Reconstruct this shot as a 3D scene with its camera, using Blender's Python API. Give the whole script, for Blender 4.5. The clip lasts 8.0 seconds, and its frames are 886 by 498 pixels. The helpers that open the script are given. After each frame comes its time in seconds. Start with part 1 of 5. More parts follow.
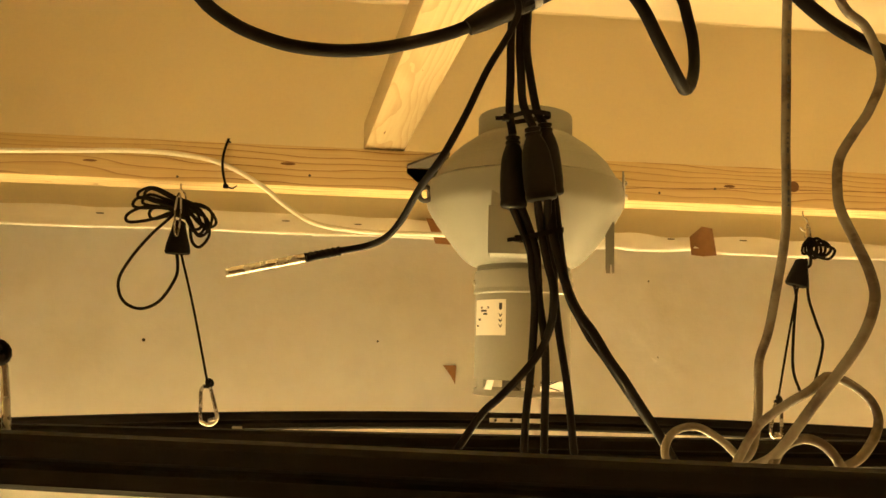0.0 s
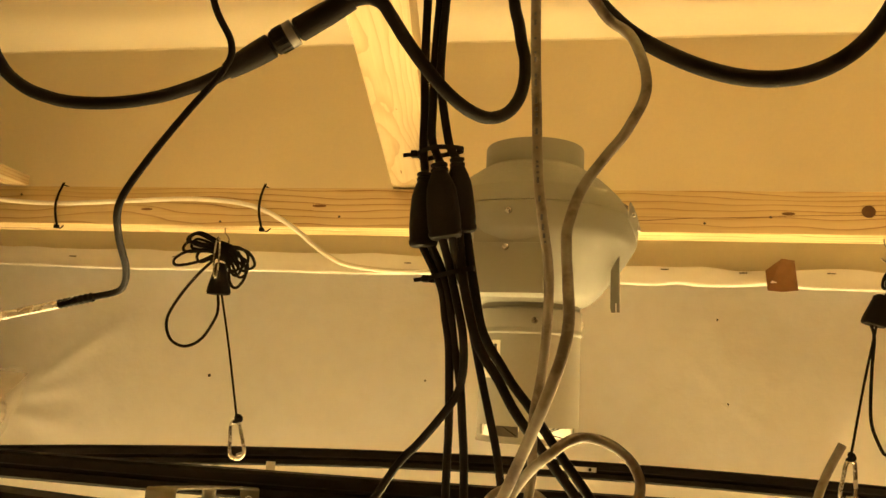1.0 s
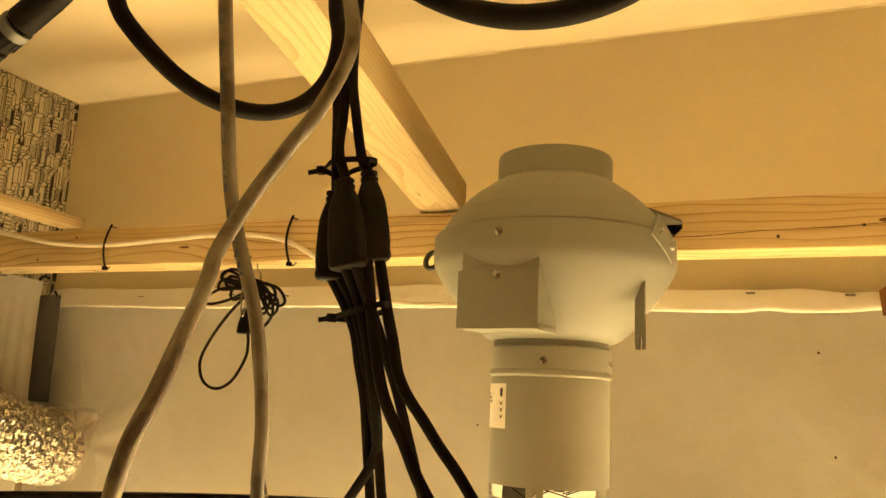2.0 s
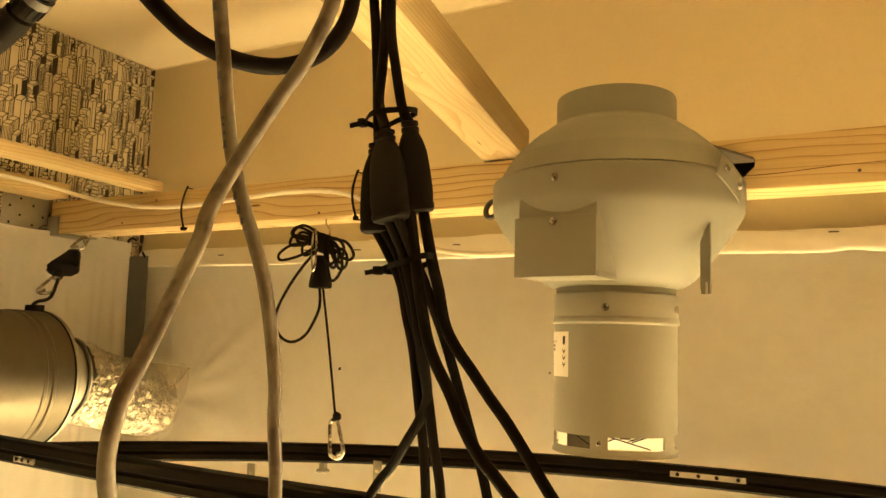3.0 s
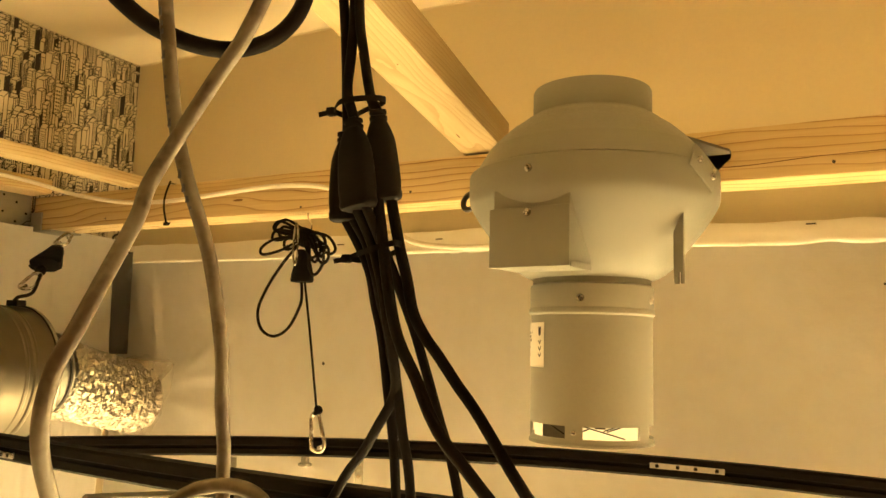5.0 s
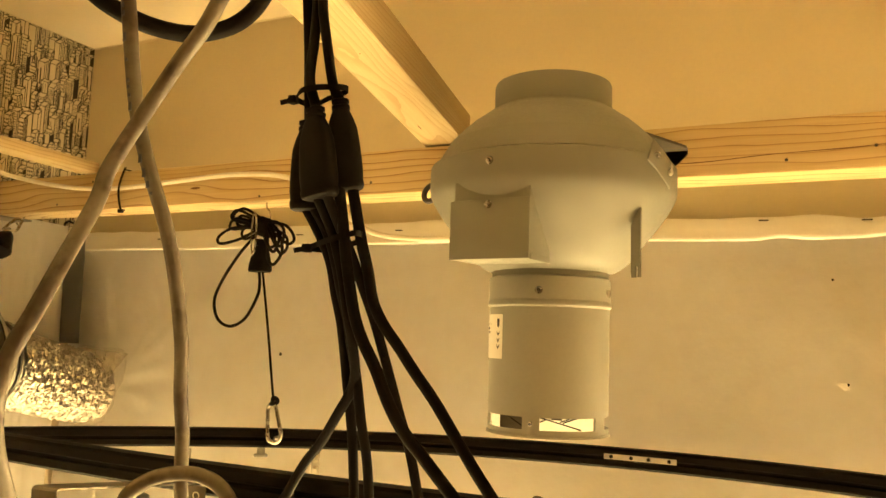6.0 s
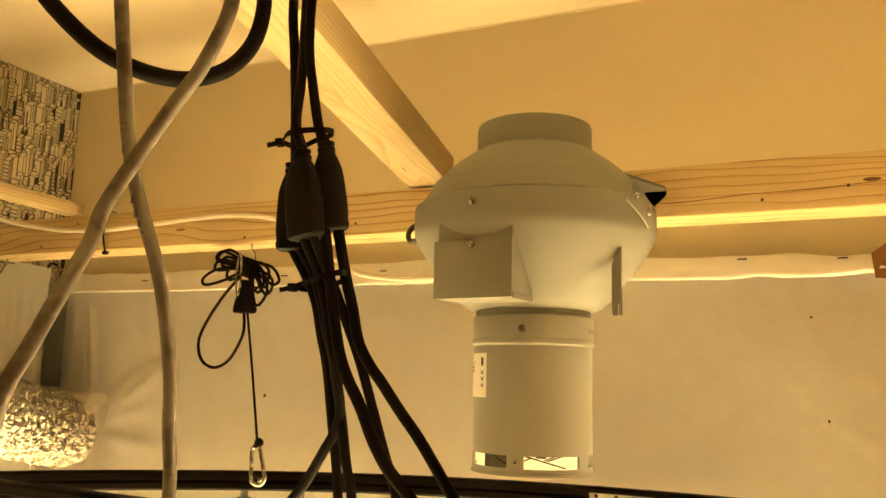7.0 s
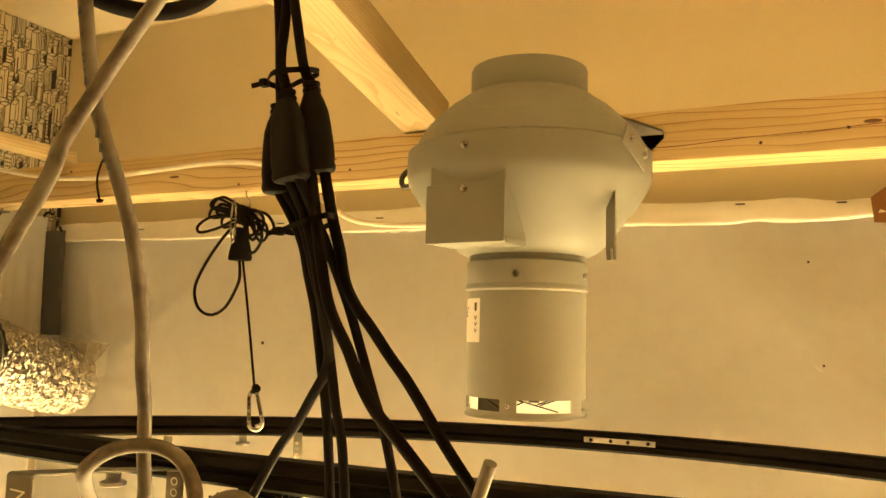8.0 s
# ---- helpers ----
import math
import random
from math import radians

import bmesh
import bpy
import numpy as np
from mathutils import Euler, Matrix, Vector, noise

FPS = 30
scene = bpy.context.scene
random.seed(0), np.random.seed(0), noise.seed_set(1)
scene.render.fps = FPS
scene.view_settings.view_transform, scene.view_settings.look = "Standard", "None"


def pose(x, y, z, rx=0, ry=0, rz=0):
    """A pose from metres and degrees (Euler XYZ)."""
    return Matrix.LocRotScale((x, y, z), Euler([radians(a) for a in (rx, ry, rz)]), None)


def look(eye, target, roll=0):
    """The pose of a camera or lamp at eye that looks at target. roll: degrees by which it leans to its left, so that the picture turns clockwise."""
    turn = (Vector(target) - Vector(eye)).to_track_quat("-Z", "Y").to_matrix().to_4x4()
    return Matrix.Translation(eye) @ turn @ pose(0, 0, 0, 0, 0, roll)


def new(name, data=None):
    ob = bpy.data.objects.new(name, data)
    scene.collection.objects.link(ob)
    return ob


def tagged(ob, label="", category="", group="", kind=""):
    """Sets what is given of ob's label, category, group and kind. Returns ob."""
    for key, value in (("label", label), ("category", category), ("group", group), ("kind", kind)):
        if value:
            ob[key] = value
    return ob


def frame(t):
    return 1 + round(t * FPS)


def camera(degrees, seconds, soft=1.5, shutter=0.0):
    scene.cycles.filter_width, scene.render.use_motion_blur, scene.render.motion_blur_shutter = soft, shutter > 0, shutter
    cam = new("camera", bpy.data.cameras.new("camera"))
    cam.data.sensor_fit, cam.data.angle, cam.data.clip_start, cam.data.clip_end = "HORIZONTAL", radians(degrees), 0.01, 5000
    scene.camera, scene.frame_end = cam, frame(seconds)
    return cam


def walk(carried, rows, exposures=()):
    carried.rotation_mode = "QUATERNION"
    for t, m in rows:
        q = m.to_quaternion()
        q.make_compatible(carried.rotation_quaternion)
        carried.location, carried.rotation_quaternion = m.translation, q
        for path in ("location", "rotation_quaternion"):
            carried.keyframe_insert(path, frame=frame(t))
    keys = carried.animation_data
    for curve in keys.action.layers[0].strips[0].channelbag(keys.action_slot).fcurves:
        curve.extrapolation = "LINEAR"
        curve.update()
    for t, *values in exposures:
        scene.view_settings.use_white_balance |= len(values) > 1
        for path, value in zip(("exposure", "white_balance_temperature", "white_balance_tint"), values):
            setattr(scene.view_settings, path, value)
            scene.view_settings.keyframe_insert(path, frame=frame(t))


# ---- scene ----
cam = camera(57.5, 8.0)
PATH = [
    (0, (0.049, 0.093, 1.907), (0.218, 2.069, 2.165), 1.5),
    (0.5, (0.15, 0.07, 1.911), (0.078, 2.048, 2.201), 2.4),
    (1, (0.305, 0.122, 1.924), (-0.028, 2.067, 2.249), 2.7),
    (1.2, (0.342, 0.179, 1.924), (-0.058, 2.104, 2.289), 2.7),
    (2.3, (0.492, 0.302, 1.962), (-0.389, 2.064, 2.305), 2.6),
    (2.5, (0.496, 0.306, 1.961), (-0.44, 2.049, 2.258), 2.2),
    (3, (0.492, 0.313, 1.957), (-0.461, 2.055, 2.2), 1.7),
    (3.5, (0.493, 0.308, 1.962), (-0.468, 2.045, 2.211), 1.4),
    (4, (0.495, 0.315, 1.955), (-0.461, 2.053, 2.209), 1.4),
    (5.5, (0.513, 0.321, 1.949), (-0.395, 2.088, 2.177), 1.8),
    (6, (0.508, 0.319, 1.948), (-0.341, 2.116, 2.174), 1.9),
    (6.5, (0.514, 0.312, 1.944), (-0.305, 2.115, 2.225), 1.7),
    (7, (0.513, 0.31, 1.945), (-0.298, 2.108, 2.273), 1.5),
    (7.5, (0.506, 0.318, 1.941), (-0.318, 2.121, 2.204), 1.5),
    (8, (0.519, 0.322, 1.941), (-0.303, 2.134, 2.147), 1.3),
]
walk(cam, [(t, look(eye, target, roll)) for t, eye, target, roll in PATH], [(0.0, 0.40), (1.0, 0.46), (2.5, 0.45), (3.5, 0.53), (6.0, 0.54), (8.0, 0.55)])


# ---- world and lamps ----
world = bpy.data.worlds.new("World")
scene.world = world
world.use_nodes = True
world.node_tree.nodes["Background"].inputs[0].default_value = (0.9, 0.75, 0.5, 1)
world.node_tree.nodes["Background"].inputs[1].default_value = 0.0


def area_lamp(name, m, sx, sy, watts, colour):
    d = bpy.data.lights.new(name, "AREA")
    d.shape, d.size, d.size_y, d.energy, d.color = "RECTANGLE", sx, sy, watts, colour
    ob = new(name, d)
    ob.matrix_world = m
    return ob


WARM = (1.0, 0.724, 0.306)
area_lamp("grow_light_left", pose(0.12, 1.15, 1.57), 0.6, 0.38, 196, WARM)
area_lamp("grow_light_right", pose(0.90, 1.15, 1.57), 0.6, 0.38, 248, WARM)


# ---- materials ----
def nodes_of(name):
    m = bpy.data.materials.new(name)
    m.use_nodes = True
    t = m.node_tree
    return m, t, t.nodes["Principled BSDF"]


def noise_tex(t, scale, detail=4.0, rough=0.5, vec=None):
    n = t.nodes.new("ShaderNodeTexNoise")
    n.inputs["Scale"].default_value, n.inputs["Detail"].default_value, n.inputs["Roughness"].default_value = scale, detail, rough
    if vec is not None:
        t.links.new(vec, n.inputs["Vector"])
    return n.outputs["Fac"]


def ramp(t, fac, stops):
    r = t.nodes.new("ShaderNodeValToRGB")
    while len(r.color_ramp.elements) < len(stops):
        r.color_ramp.elements.new(0.5)
    for e, (p, c) in zip(r.color_ramp.elements, stops):
        e.position, e.color = p, (*c, 1)
    t.links.new(fac, r.inputs[0])
    return r.outputs[0]


def mixed(t, fac, a, b, kind="MIX"):
    m = t.nodes.new("ShaderNodeMix")
    m.data_type, m.blend_type = "RGBA", kind
    for sock, v in ((m.inputs["Factor"], fac), (m.inputs["A"], a), (m.inputs["B"], b)):
        if hasattr(v, "links"):
            t.links.new(v, sock)
        else:
            sock.default_value = v if isinstance(v, float) else (*v, 1)
    return m.outputs["Result"]


def coords(t, scale=(1, 1, 1), rot=(0, 0, 0), loc=(0, 0, 0)):
    c = t.nodes.new("ShaderNodeTexCoord")
    p = t.nodes.new("ShaderNodeMapping")
    p.inputs["Scale"].default_value = scale
    p.inputs["Rotation"].default_value = [radians(a) for a in rot]
    p.inputs["Location"].default_value = loc
    t.links.new(c.outputs["Object"], p.inputs["Vector"])
    return p.outputs["Vector"]


def bump(t, p, height, strength, distance):
    b = t.nodes.new("ShaderNodeBump")
    b.inputs["Strength"].default_value, b.inputs["Distance"].default_value = strength, distance
    t.links.new(height, b.inputs["Height"])
    t.links.new(b.outputs[0], p.inputs["Normal"])


def surface(name, colour, rough, metal=0.0, fine=60.0, coarse=6.0, vary=0.12, relief=0.15, depth=0.001, spec=0.5):
    """A plain surface with tone that varies at two scales, and fine relief."""
    m, t, p = nodes_of(name)
    v = coords(t)
    f, c = noise_tex(t, fine, 5, 0.6, v), noise_tex(t, coarse, 3, 0.5, v)
    lo, hi = [tuple(max(0, x * k) for x in colour) for k in (1 - vary, 1 + vary * 0.6)]
    a = ramp(t, c, [(0.3, lo), (0.7, hi)])
    b = ramp(t, f, [(0.3, tuple(1 - vary * 0.7 for _ in range(3))), (0.6, (1, 1, 1))])
    t.links.new(mixed(t, 1.0, a, b, "MULTIPLY"), p.inputs["Base Color"])
    r = ramp(t, f, [(0.3, (rough * 0.85,) * 3), (0.7, (min(1, rough * 1.15),) * 3)])
    t.links.new(r, p.inputs["Roughness"])
    p.inputs["Metallic"].default_value = metal
    p.inputs["Specular IOR Level"].default_value = spec
    if relief:
        bump(t, p, f, relief, depth)
    return m


def timber(name, axis, pith, dark=(0.40, 0.235, 0.095), spacing=0.0052, tone=1.0, seed=0.0):
    """Planed pine, grain along the axis 0, 1 or 2; the year rings turn round the pith, a line beside the board."""
    m, t, p = nodes_of(name)
    slow = [11.0, 11.0, 11.0]
    slow[axis] = 2.3
    n = t.nodes.new("ShaderNodeTexNoise")
    n.inputs["Scale"].default_value, n.inputs["Detail"].default_value = 1.0, 2.5
    t.links.new(coords(t, slow, loc=(seed, seed * 0.7, seed * 1.3)), n.inputs["Vector"])
    half = t.nodes.new("ShaderNodeVectorMath")
    half.operation = "SUBTRACT"
    half.inputs[1].default_value = (0.5, 0.5, 0.5)
    t.links.new(n.outputs["Color"], half.inputs[0])
    bend = t.nodes.new("ShaderNodeVectorMath")
    bend.operation = "MULTIPLY_ADD"
    bend.inputs[1].default_value = (0.055, 0.055, 0.055)
    t.links.new(half.outputs[0], bend.inputs[0])
    t.links.new(coords(t, loc=tuple(-c for c in pith)), bend.inputs[2])
    w = t.nodes.new("ShaderNodeTexWave")
    w.wave_type, w.rings_direction, w.wave_profile = "RINGS", "XYZ"[axis], "SAW"
    w.inputs["Scale"].default_value, w.inputs["Distortion"].default_value = 0.314 / spacing, 0.7
    w.inputs["Detail"].default_value, w.inputs["Detail Scale"].default_value = 2.0, 0.4
    t.links.new(bend.outputs[0], w.inputs["Vector"])
    sf = [190.0, 190.0, 190.0]
    sf[axis] = 7.0
    fibre = noise_tex(t, 1.0, 4, 0.65, coords(t, sf))
    patch = noise_tex(t, 1.0, 3, 0.5, coords(t, [c * 0.8 for c in slow], loc=(seed + 3, 1, 2)))
    ring = ramp(t, w.outputs["Fac"], [(0.0, (0.64, 0.515, 0.295)), (0.62, (0.615, 0.485, 0.268)), (0.86, (0.55, 0.41, 0.205)), (0.965, dark)])
    plain = (0.63, 0.51, 0.275)
    a = mixed(t, ramp(t, patch, [(0.36, (0.45, 0.45, 0.45)), (0.58, (1, 1, 1))]), plain, ring)
    b = ramp(t, patch, [(0.3, (0.90, 0.85, 0.77)), (0.7, (1, 1, 1))])
    c = ramp(t, fibre, [(0.3, (0.88 * tone, 0.85 * tone, 0.8 * tone)), (0.65, (tone, tone, tone))])
    t.links.new(mixed(t, 1.0, mixed(t, 1.0, a, b, "MULTIPLY"), c, "MULTIPLY"), p.inputs["Base Color"])
    p.inputs["Roughness"].default_value = 0.66
    bump(t, p, fibre, 0.3, 0.0007)
    return m


def metal(name, colour, rough, brushed=None):
    m, t, p = nodes_of(name)
    v = coords(t, brushed or (1, 1, 1))
    f = noise_tex(t, 90 if not brushed else 1.0, 4, 0.6, v)
    t.links.new(ramp(t, f, [(0.3, tuple(c * 0.82 for c in colour)), (0.7, colour)]), p.inputs["Base Color"])
    t.links.new(ramp(t, f, [(0.3, (rough * 0.7,) * 3), (0.7, (rough * 1.2,) * 3)]), p.inputs["Roughness"])
    p.inputs["Metallic"].default_value = 1.0
    bump(t, p, f, 0.08, 0.0004)
    return m


def foil_material():
    m, t, p = nodes_of("crinkled_foil")
    v = coords(t)
    n = t.nodes.new("ShaderNodeTexVoronoi")
    n.feature = "DISTANCE_TO_EDGE"
    n.inputs["Scale"].default_value = 95
    t.links.new(v, n.inputs["Vector"])
    p.inputs["Base Color"].default_value = (0.40, 0.385, 0.34, 1)
    p.inputs["Metallic"].default_value, p.inputs["Roughness"].default_value = 1.0, 0.30
    bump(t, p, n.outputs["Distance"], 0.3, 0.003)
    return m


def film_material():
    """White plastic sheeting: satin, faintly uneven."""
    m, t, p = nodes_of("white_plastic_film")
    v = coords(t)
    c, f = noise_tex(t, 2.2, 4, 0.55, v), noise_tex(t, 24, 4, 0.6, v)
    t.links.new(mixed(t, 1.0, ramp(t, c, [(0.3, (0.86, 0.85, 0.82)), (0.7, (0.92, 0.91, 0.89))]),
                      ramp(t, f, [(0.3, (0.96, 0.955, 0.945)), (0.6, (1, 1, 1))]), "MULTIPLY"), p.inputs["Base Color"])
    p.inputs["Roughness"].default_value = 0.42
    bump(t, p, noise_tex(t, 7, 5, 0.6, v), 0.5, 0.008)
    return m


def cord_material():
    """White cable sheath, a little soiled; its backlit shade is put into the base colour."""
    m, t, p = nodes_of("white_cable_sheath_shaded")
    v = coords(t)
    c, f = noise_tex(t, 38, 4, 0.6, v), noise_tex(t, 300, 3, 0.5, v)
    # far darker than white: shade on the hanging cables, plus brown soil spots
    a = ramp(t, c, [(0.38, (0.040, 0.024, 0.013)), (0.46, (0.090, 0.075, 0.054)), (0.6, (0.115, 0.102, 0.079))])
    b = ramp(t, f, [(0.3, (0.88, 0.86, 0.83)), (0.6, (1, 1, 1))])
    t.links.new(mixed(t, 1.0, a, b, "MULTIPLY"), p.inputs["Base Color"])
    p.inputs["Roughness"].default_value = 0.62
    bump(t, p, f, 0.08, 0.0004)
    return m


PLASTER = surface("painted_plaster", (0.625, 0.545, 0.36), 0.85, fine=160, coarse=3, vary=0.05, relief=0.25, depth=0.0008)
# for floor and walls out of view; dark to hold back front bounce light
DARKSURROUND = surface("dark_surround", (0.12, 0.082, 0.048), 0.8, fine=120, coarse=3, vary=0.1)
CEILING = surface("ceiling_paint", (0.72, 0.635, 0.455), 0.9, fine=140, coarse=3, vary=0.04, relief=0.25, depth=0.0008)
PAPER = surface("wallpaper_cream", (0.57, 0.495, 0.36), 0.8, fine=200, coarse=8, vary=0.06, relief=0.1)
INK = surface("wallpaper_ink", (0.022, 0.017, 0.013), 0.7, fine=300, coarse=20, vary=0.2, relief=0)
FILM = film_material()
FLOOR = surface("white_bounce_sheet", (0.78, 0.76, 0.72), 0.6, fine=40, coarse=3, vary=0.08)
WOOD_X = timber("pine_along", 0, (0, 0.012, -0.075), (0.22, 0.105, 0.036), 0.0078, 0.99)
WOOD_Y = timber("pine_across", 1, (0.03, 0, -0.05), seed=5.0)
WOOD_R = timber("pine_rail", 1, (0.02, 0, -0.05), (0.42, 0.24, 0.085), 0.006, 0.66, 3.0)
WOOD_J = timber("pine_joist", 1, (0.012, 0, -0.060), (0.50, 0.36, 0.175), 0.0036, 0.62, 11.0)
PAINT = surface("grey_powder_coat", (0.170, 0.170, 0.146), 0.58, fine=260, coarse=9, vary=0.05, relief=0.12, depth=0.0004)
PLASTIC = surface("grey_plastic_pipe", (0.285, 0.285, 0.26), 0.42, fine=220, coarse=10, vary=0.06, relief=0.05, depth=0.0003)
RUBBER = surface("black_rubber", (0.007, 0.006, 0.0055), 0.6, spec=0.04, fine=180, coarse=25, vary=0.25, relief=0.1, depth=0.0003)
BLACKPLAST = surface("black_plastic", (0.008, 0.007, 0.0065), 0.55, spec=0.05, fine=150, coarse=20, vary=0.25, relief=0.12, depth=0.0004)
ROPE = surface("black_braided_rope", (0.007, 0.006, 0.0055), 0.8, spec=0.08, fine=700, coarse=60, vary=0.3, relief=0.5, depth=0.0006)
SHADEDCORD = cord_material()
WHITELEAD = surface("white_lead", (0.72, 0.68, 0.60), 0.45, fine=200, coarse=20, vary=0.08, relief=0.05)
BLACKMETAL = surface("black_anodised_profile", (0.008, 0.0068, 0.0058), 0.5, spec=0.03, fine=120, coarse=8, vary=0.3, relief=0.06, depth=0.0003)
STEEL = metal("zinc_plated_steel", (0.45, 0.435, 0.40), 0.28)
GALV = metal("galvanised_steel", (0.38, 0.375, 0.35), 0.5)
ALU = metal("brushed_aluminium", (0.125, 0.112, 0.090), 0.44, (4.0, 60.0, 60.0))
DARKPAINT = surface("dark_grey_bracket_paint", (0.085, 0.076, 0.062), 0.5, spec=0.3, fine=150, coarse=20, vary=0.3)
BROWNSTEEL = metal("dull_dark_steel", (0.15, 0.14, 0.12), 0.55)
DARKSTEEL = metal("dark_steel", (0.085, 0.08, 0.075), 0.5)
FOIL = foil_material()
CLEARTAPE, _t, _p = nodes_of("clear_tape")
_p.inputs["Base Color"].default_value, _p.inputs["Roughness"].default_value, _p.inputs["Alpha"].default_value = (0.75, 0.70, 0.60, 1), 0.12, 0.35
bump(_t, _p, noise_tex(_t, 60, 4, 0.6, coords(_t)), 0.5, 0.004)
CLEARFILM, _t, _p = nodes_of("clear_film")
_p.inputs["Base Color"].default_value, _p.inputs["Roughness"].default_value, _p.inputs["Alpha"].default_value = (0.75, 0.70, 0.60, 1), 0.10, 0.16
bump(_t, _p, noise_tex(_t, 34, 5, 0.65, coords(_t)), 0.9, 0.010)
GREYTAPE = surface("grey_duct_tape", (0.20, 0.197, 0.19), 0.5, fine=300, coarse=12, vary=0.15, relief=0.2)
BROWNTAPE = surface("brown_packing_tape", (0.27, 0.135, 0.05), 0.35, fine=90, coarse=18, vary=0.2, relief=0.1)
LABEL = surface("label_paper", (0.82, 0.80, 0.76), 0.55, fine=200, coarse=20, vary=0.04, relief=0)
PRINTGREY = surface("sheath_print", (0.12, 0.11, 0.10), 0.5, fine=200, coarse=20, vary=0.1, relief=0)
ZINC = surface("pale_zinc_strip", (0.58, 0.57, 0.54), 0.4, fine=200, coarse=20, vary=0.1, relief=0.05)
STRIP = surface("dull_zinc_strip", (0.40, 0.39, 0.365), 0.45, fine=160, coarse=24, vary=0.2, relief=0.1)
PRINT = surface("label_print", (0.03, 0.03, 0.045), 0.5, fine=200, coarse=20, vary=0.1, relief=0)
NYLON = surface("grey_nylon_ring", (0.05, 0.05, 0.055), 0.5, fine=120, coarse=15, vary=0.1, relief=0.05)
HOLE = surface("dark_knot", (0.17, 0.085, 0.035), 0.8, fine=200, coarse=40, vary=0.3, relief=0)


# ---- building helpers ----
def part(name, bm, material, parent=None, label=""):
    me = bpy.data.meshes.new(name)
    bm.normal_update()
    bm.to_mesh(me)
    bm.free()
    me.materials.append(material)
    ob = new(name, me)
    if parent is not None:
        ob.parent = parent
    if label:
        tagged(ob, label)
    return ob


def thing(name, at, label, category, group=""):
    ob = new(name)
    ob.empty_display_size = 0.02
    ob.location = at
    bpy.context.view_layer.update()
    return tagged(ob, label, category, group)


def sub(name, bm, material, parent, label=""):
    """A part whose mesh is given in the world's coordinates, under a thing that stands elsewhere."""
    top = parent if parent.parent is None else parent.parent
    bmesh.ops.translate(bm, verts=bm.verts, vec=-top.location)
    return part(name, bm, material, parent, label)


def shade(bm, flat_angle=35):
    for f in bm.faces:
        f.smooth = True
    lim = radians(flat_angle)
    for e in bm.edges:
        if len(e.link_faces) == 2 and e.calc_face_angle(0) > lim:
            e.smooth = False
    return bm


def block(x0, x1, y0, y1, z0, z1, bevel=0.0, seg=2):
    bm = bmesh.new()
    bmesh.ops.create_cube(bm, size=1, matrix=Matrix.LocRotScale(((x0 + x1) / 2, (y0 + y1) / 2, (z0 + z1) / 2), None, (x1 - x0, y1 - y0, z1 - z0)))
    if bevel:
        bmesh.ops.bevel(bm, geom=bm.edges[:], offset=bevel, segments=seg, profile=0.5, affect="EDGES")
    return shade(bm)


def moved(bm, m):
    bmesh.ops.transform(bm, matrix=m, verts=bm.verts)
    return bm


def join(*bms):
    out = bmesh.new()
    for b in bms:
        me = bpy.data.meshes.new("tmp")
        b.to_mesh(me)
        b.free()
        out.from_mesh(me)
        bpy.data.meshes.remove(me)
    return out


def lathe(profile, n=64, close=False):
    """Turns (radius, height) round the z axis."""
    bm = bmesh.new()
    rings = []
    for r, z in profile:
        rings.append([bm.verts.new((r * math.cos(2 * math.pi * i / n), r * math.sin(2 * math.pi * i / n), z)) for i in range(n)])
    pairs = list(zip(rings, rings[1:])) + ([(rings[-1], rings[0])] if close else [])
    for a, b in pairs:
        for i in range(n):
            bm.faces.new((a[i], a[(i + 1) % n], b[(i + 1) % n], b[i]))
    bmesh.ops.recalc_face_normals(bm, faces=bm.faces)
    return shade(bm, 28)


def smooth_path(pts, per=8):
    p = [Vector(q) for q in pts]
    p = [2 * p[0] - p[1]] + p + [2 * p[-1] - p[-2]]
    out = []
    for i in range(1, len(p) - 2):
        a, b, c, d = p[i - 1:i + 3]
        for k in range(per):
            u = k / per
            out.append(0.5 * (2 * b + (c - a) * u + (2 * a - 5 * b + 4 * c - d) * u * u + (3 * b - a - 3 * c + d) * u ** 3))
    return out + [p[-2]]


def tube(pts, r, n=12, per=8, closed=False):
    """A round cord along a smooth path. r: a radius, or a function of 0 to 1."""
    path = smooth_path(pts, per) if per else [Vector(q) for q in pts]
    if closed:
        path = path[:-1]
    bm = bmesh.new()
    m = len(path)
    up, rings = None, []
    for i, q in enumerate(path):
        if closed:
            d = (path[(i + 1) % m] - path[i - 1]).normalized()
        else:
            d = (path[min(i + 1, m - 1)] - path[max(i - 1, 0)]).normalized()
        if up is None:
            up = d.orthogonal().normalized()
        up = (up - d * up.dot(d)).normalized()
        side = d.cross(up)
        rr = r(i / (m - 1)) if callable(r) else r
        rings.append([bm.verts.new(q + rr * (math.cos(2 * math.pi * k / n) * up + math.sin(2 * math.pi * k / n) * side)) for k in range(n)])
    for a, b in list(zip(rings, rings[1:])) + ([(rings[-1], rings[0])] if closed else []):
        for k in range(n):
            bm.faces.new((a[k], a[(k + 1) % n], b[(k + 1) % n], b[k]))
    if not closed:
        bm.faces.new(rings[0][::-1])
        bm.faces.new(rings[-1])
    bmesh.ops.recalc_face_normals(bm, faces=bm.faces)
    return shade(bm, 50)


def ring_path(centre, ux, uy, rx, ry, n=24):
    c, ux, uy = Vector(centre), Vector(ux).normalized(), Vector(uy).normalized()
    return [c + rx * math.cos(2 * math.pi * i / n) * ux + ry * math.sin(2 * math.pi * i / n) * uy for i in range(n + 1)]


def structure(name, bm, material, label, category):
    return tagged(part(name, bm, material), label, category, kind="structure")


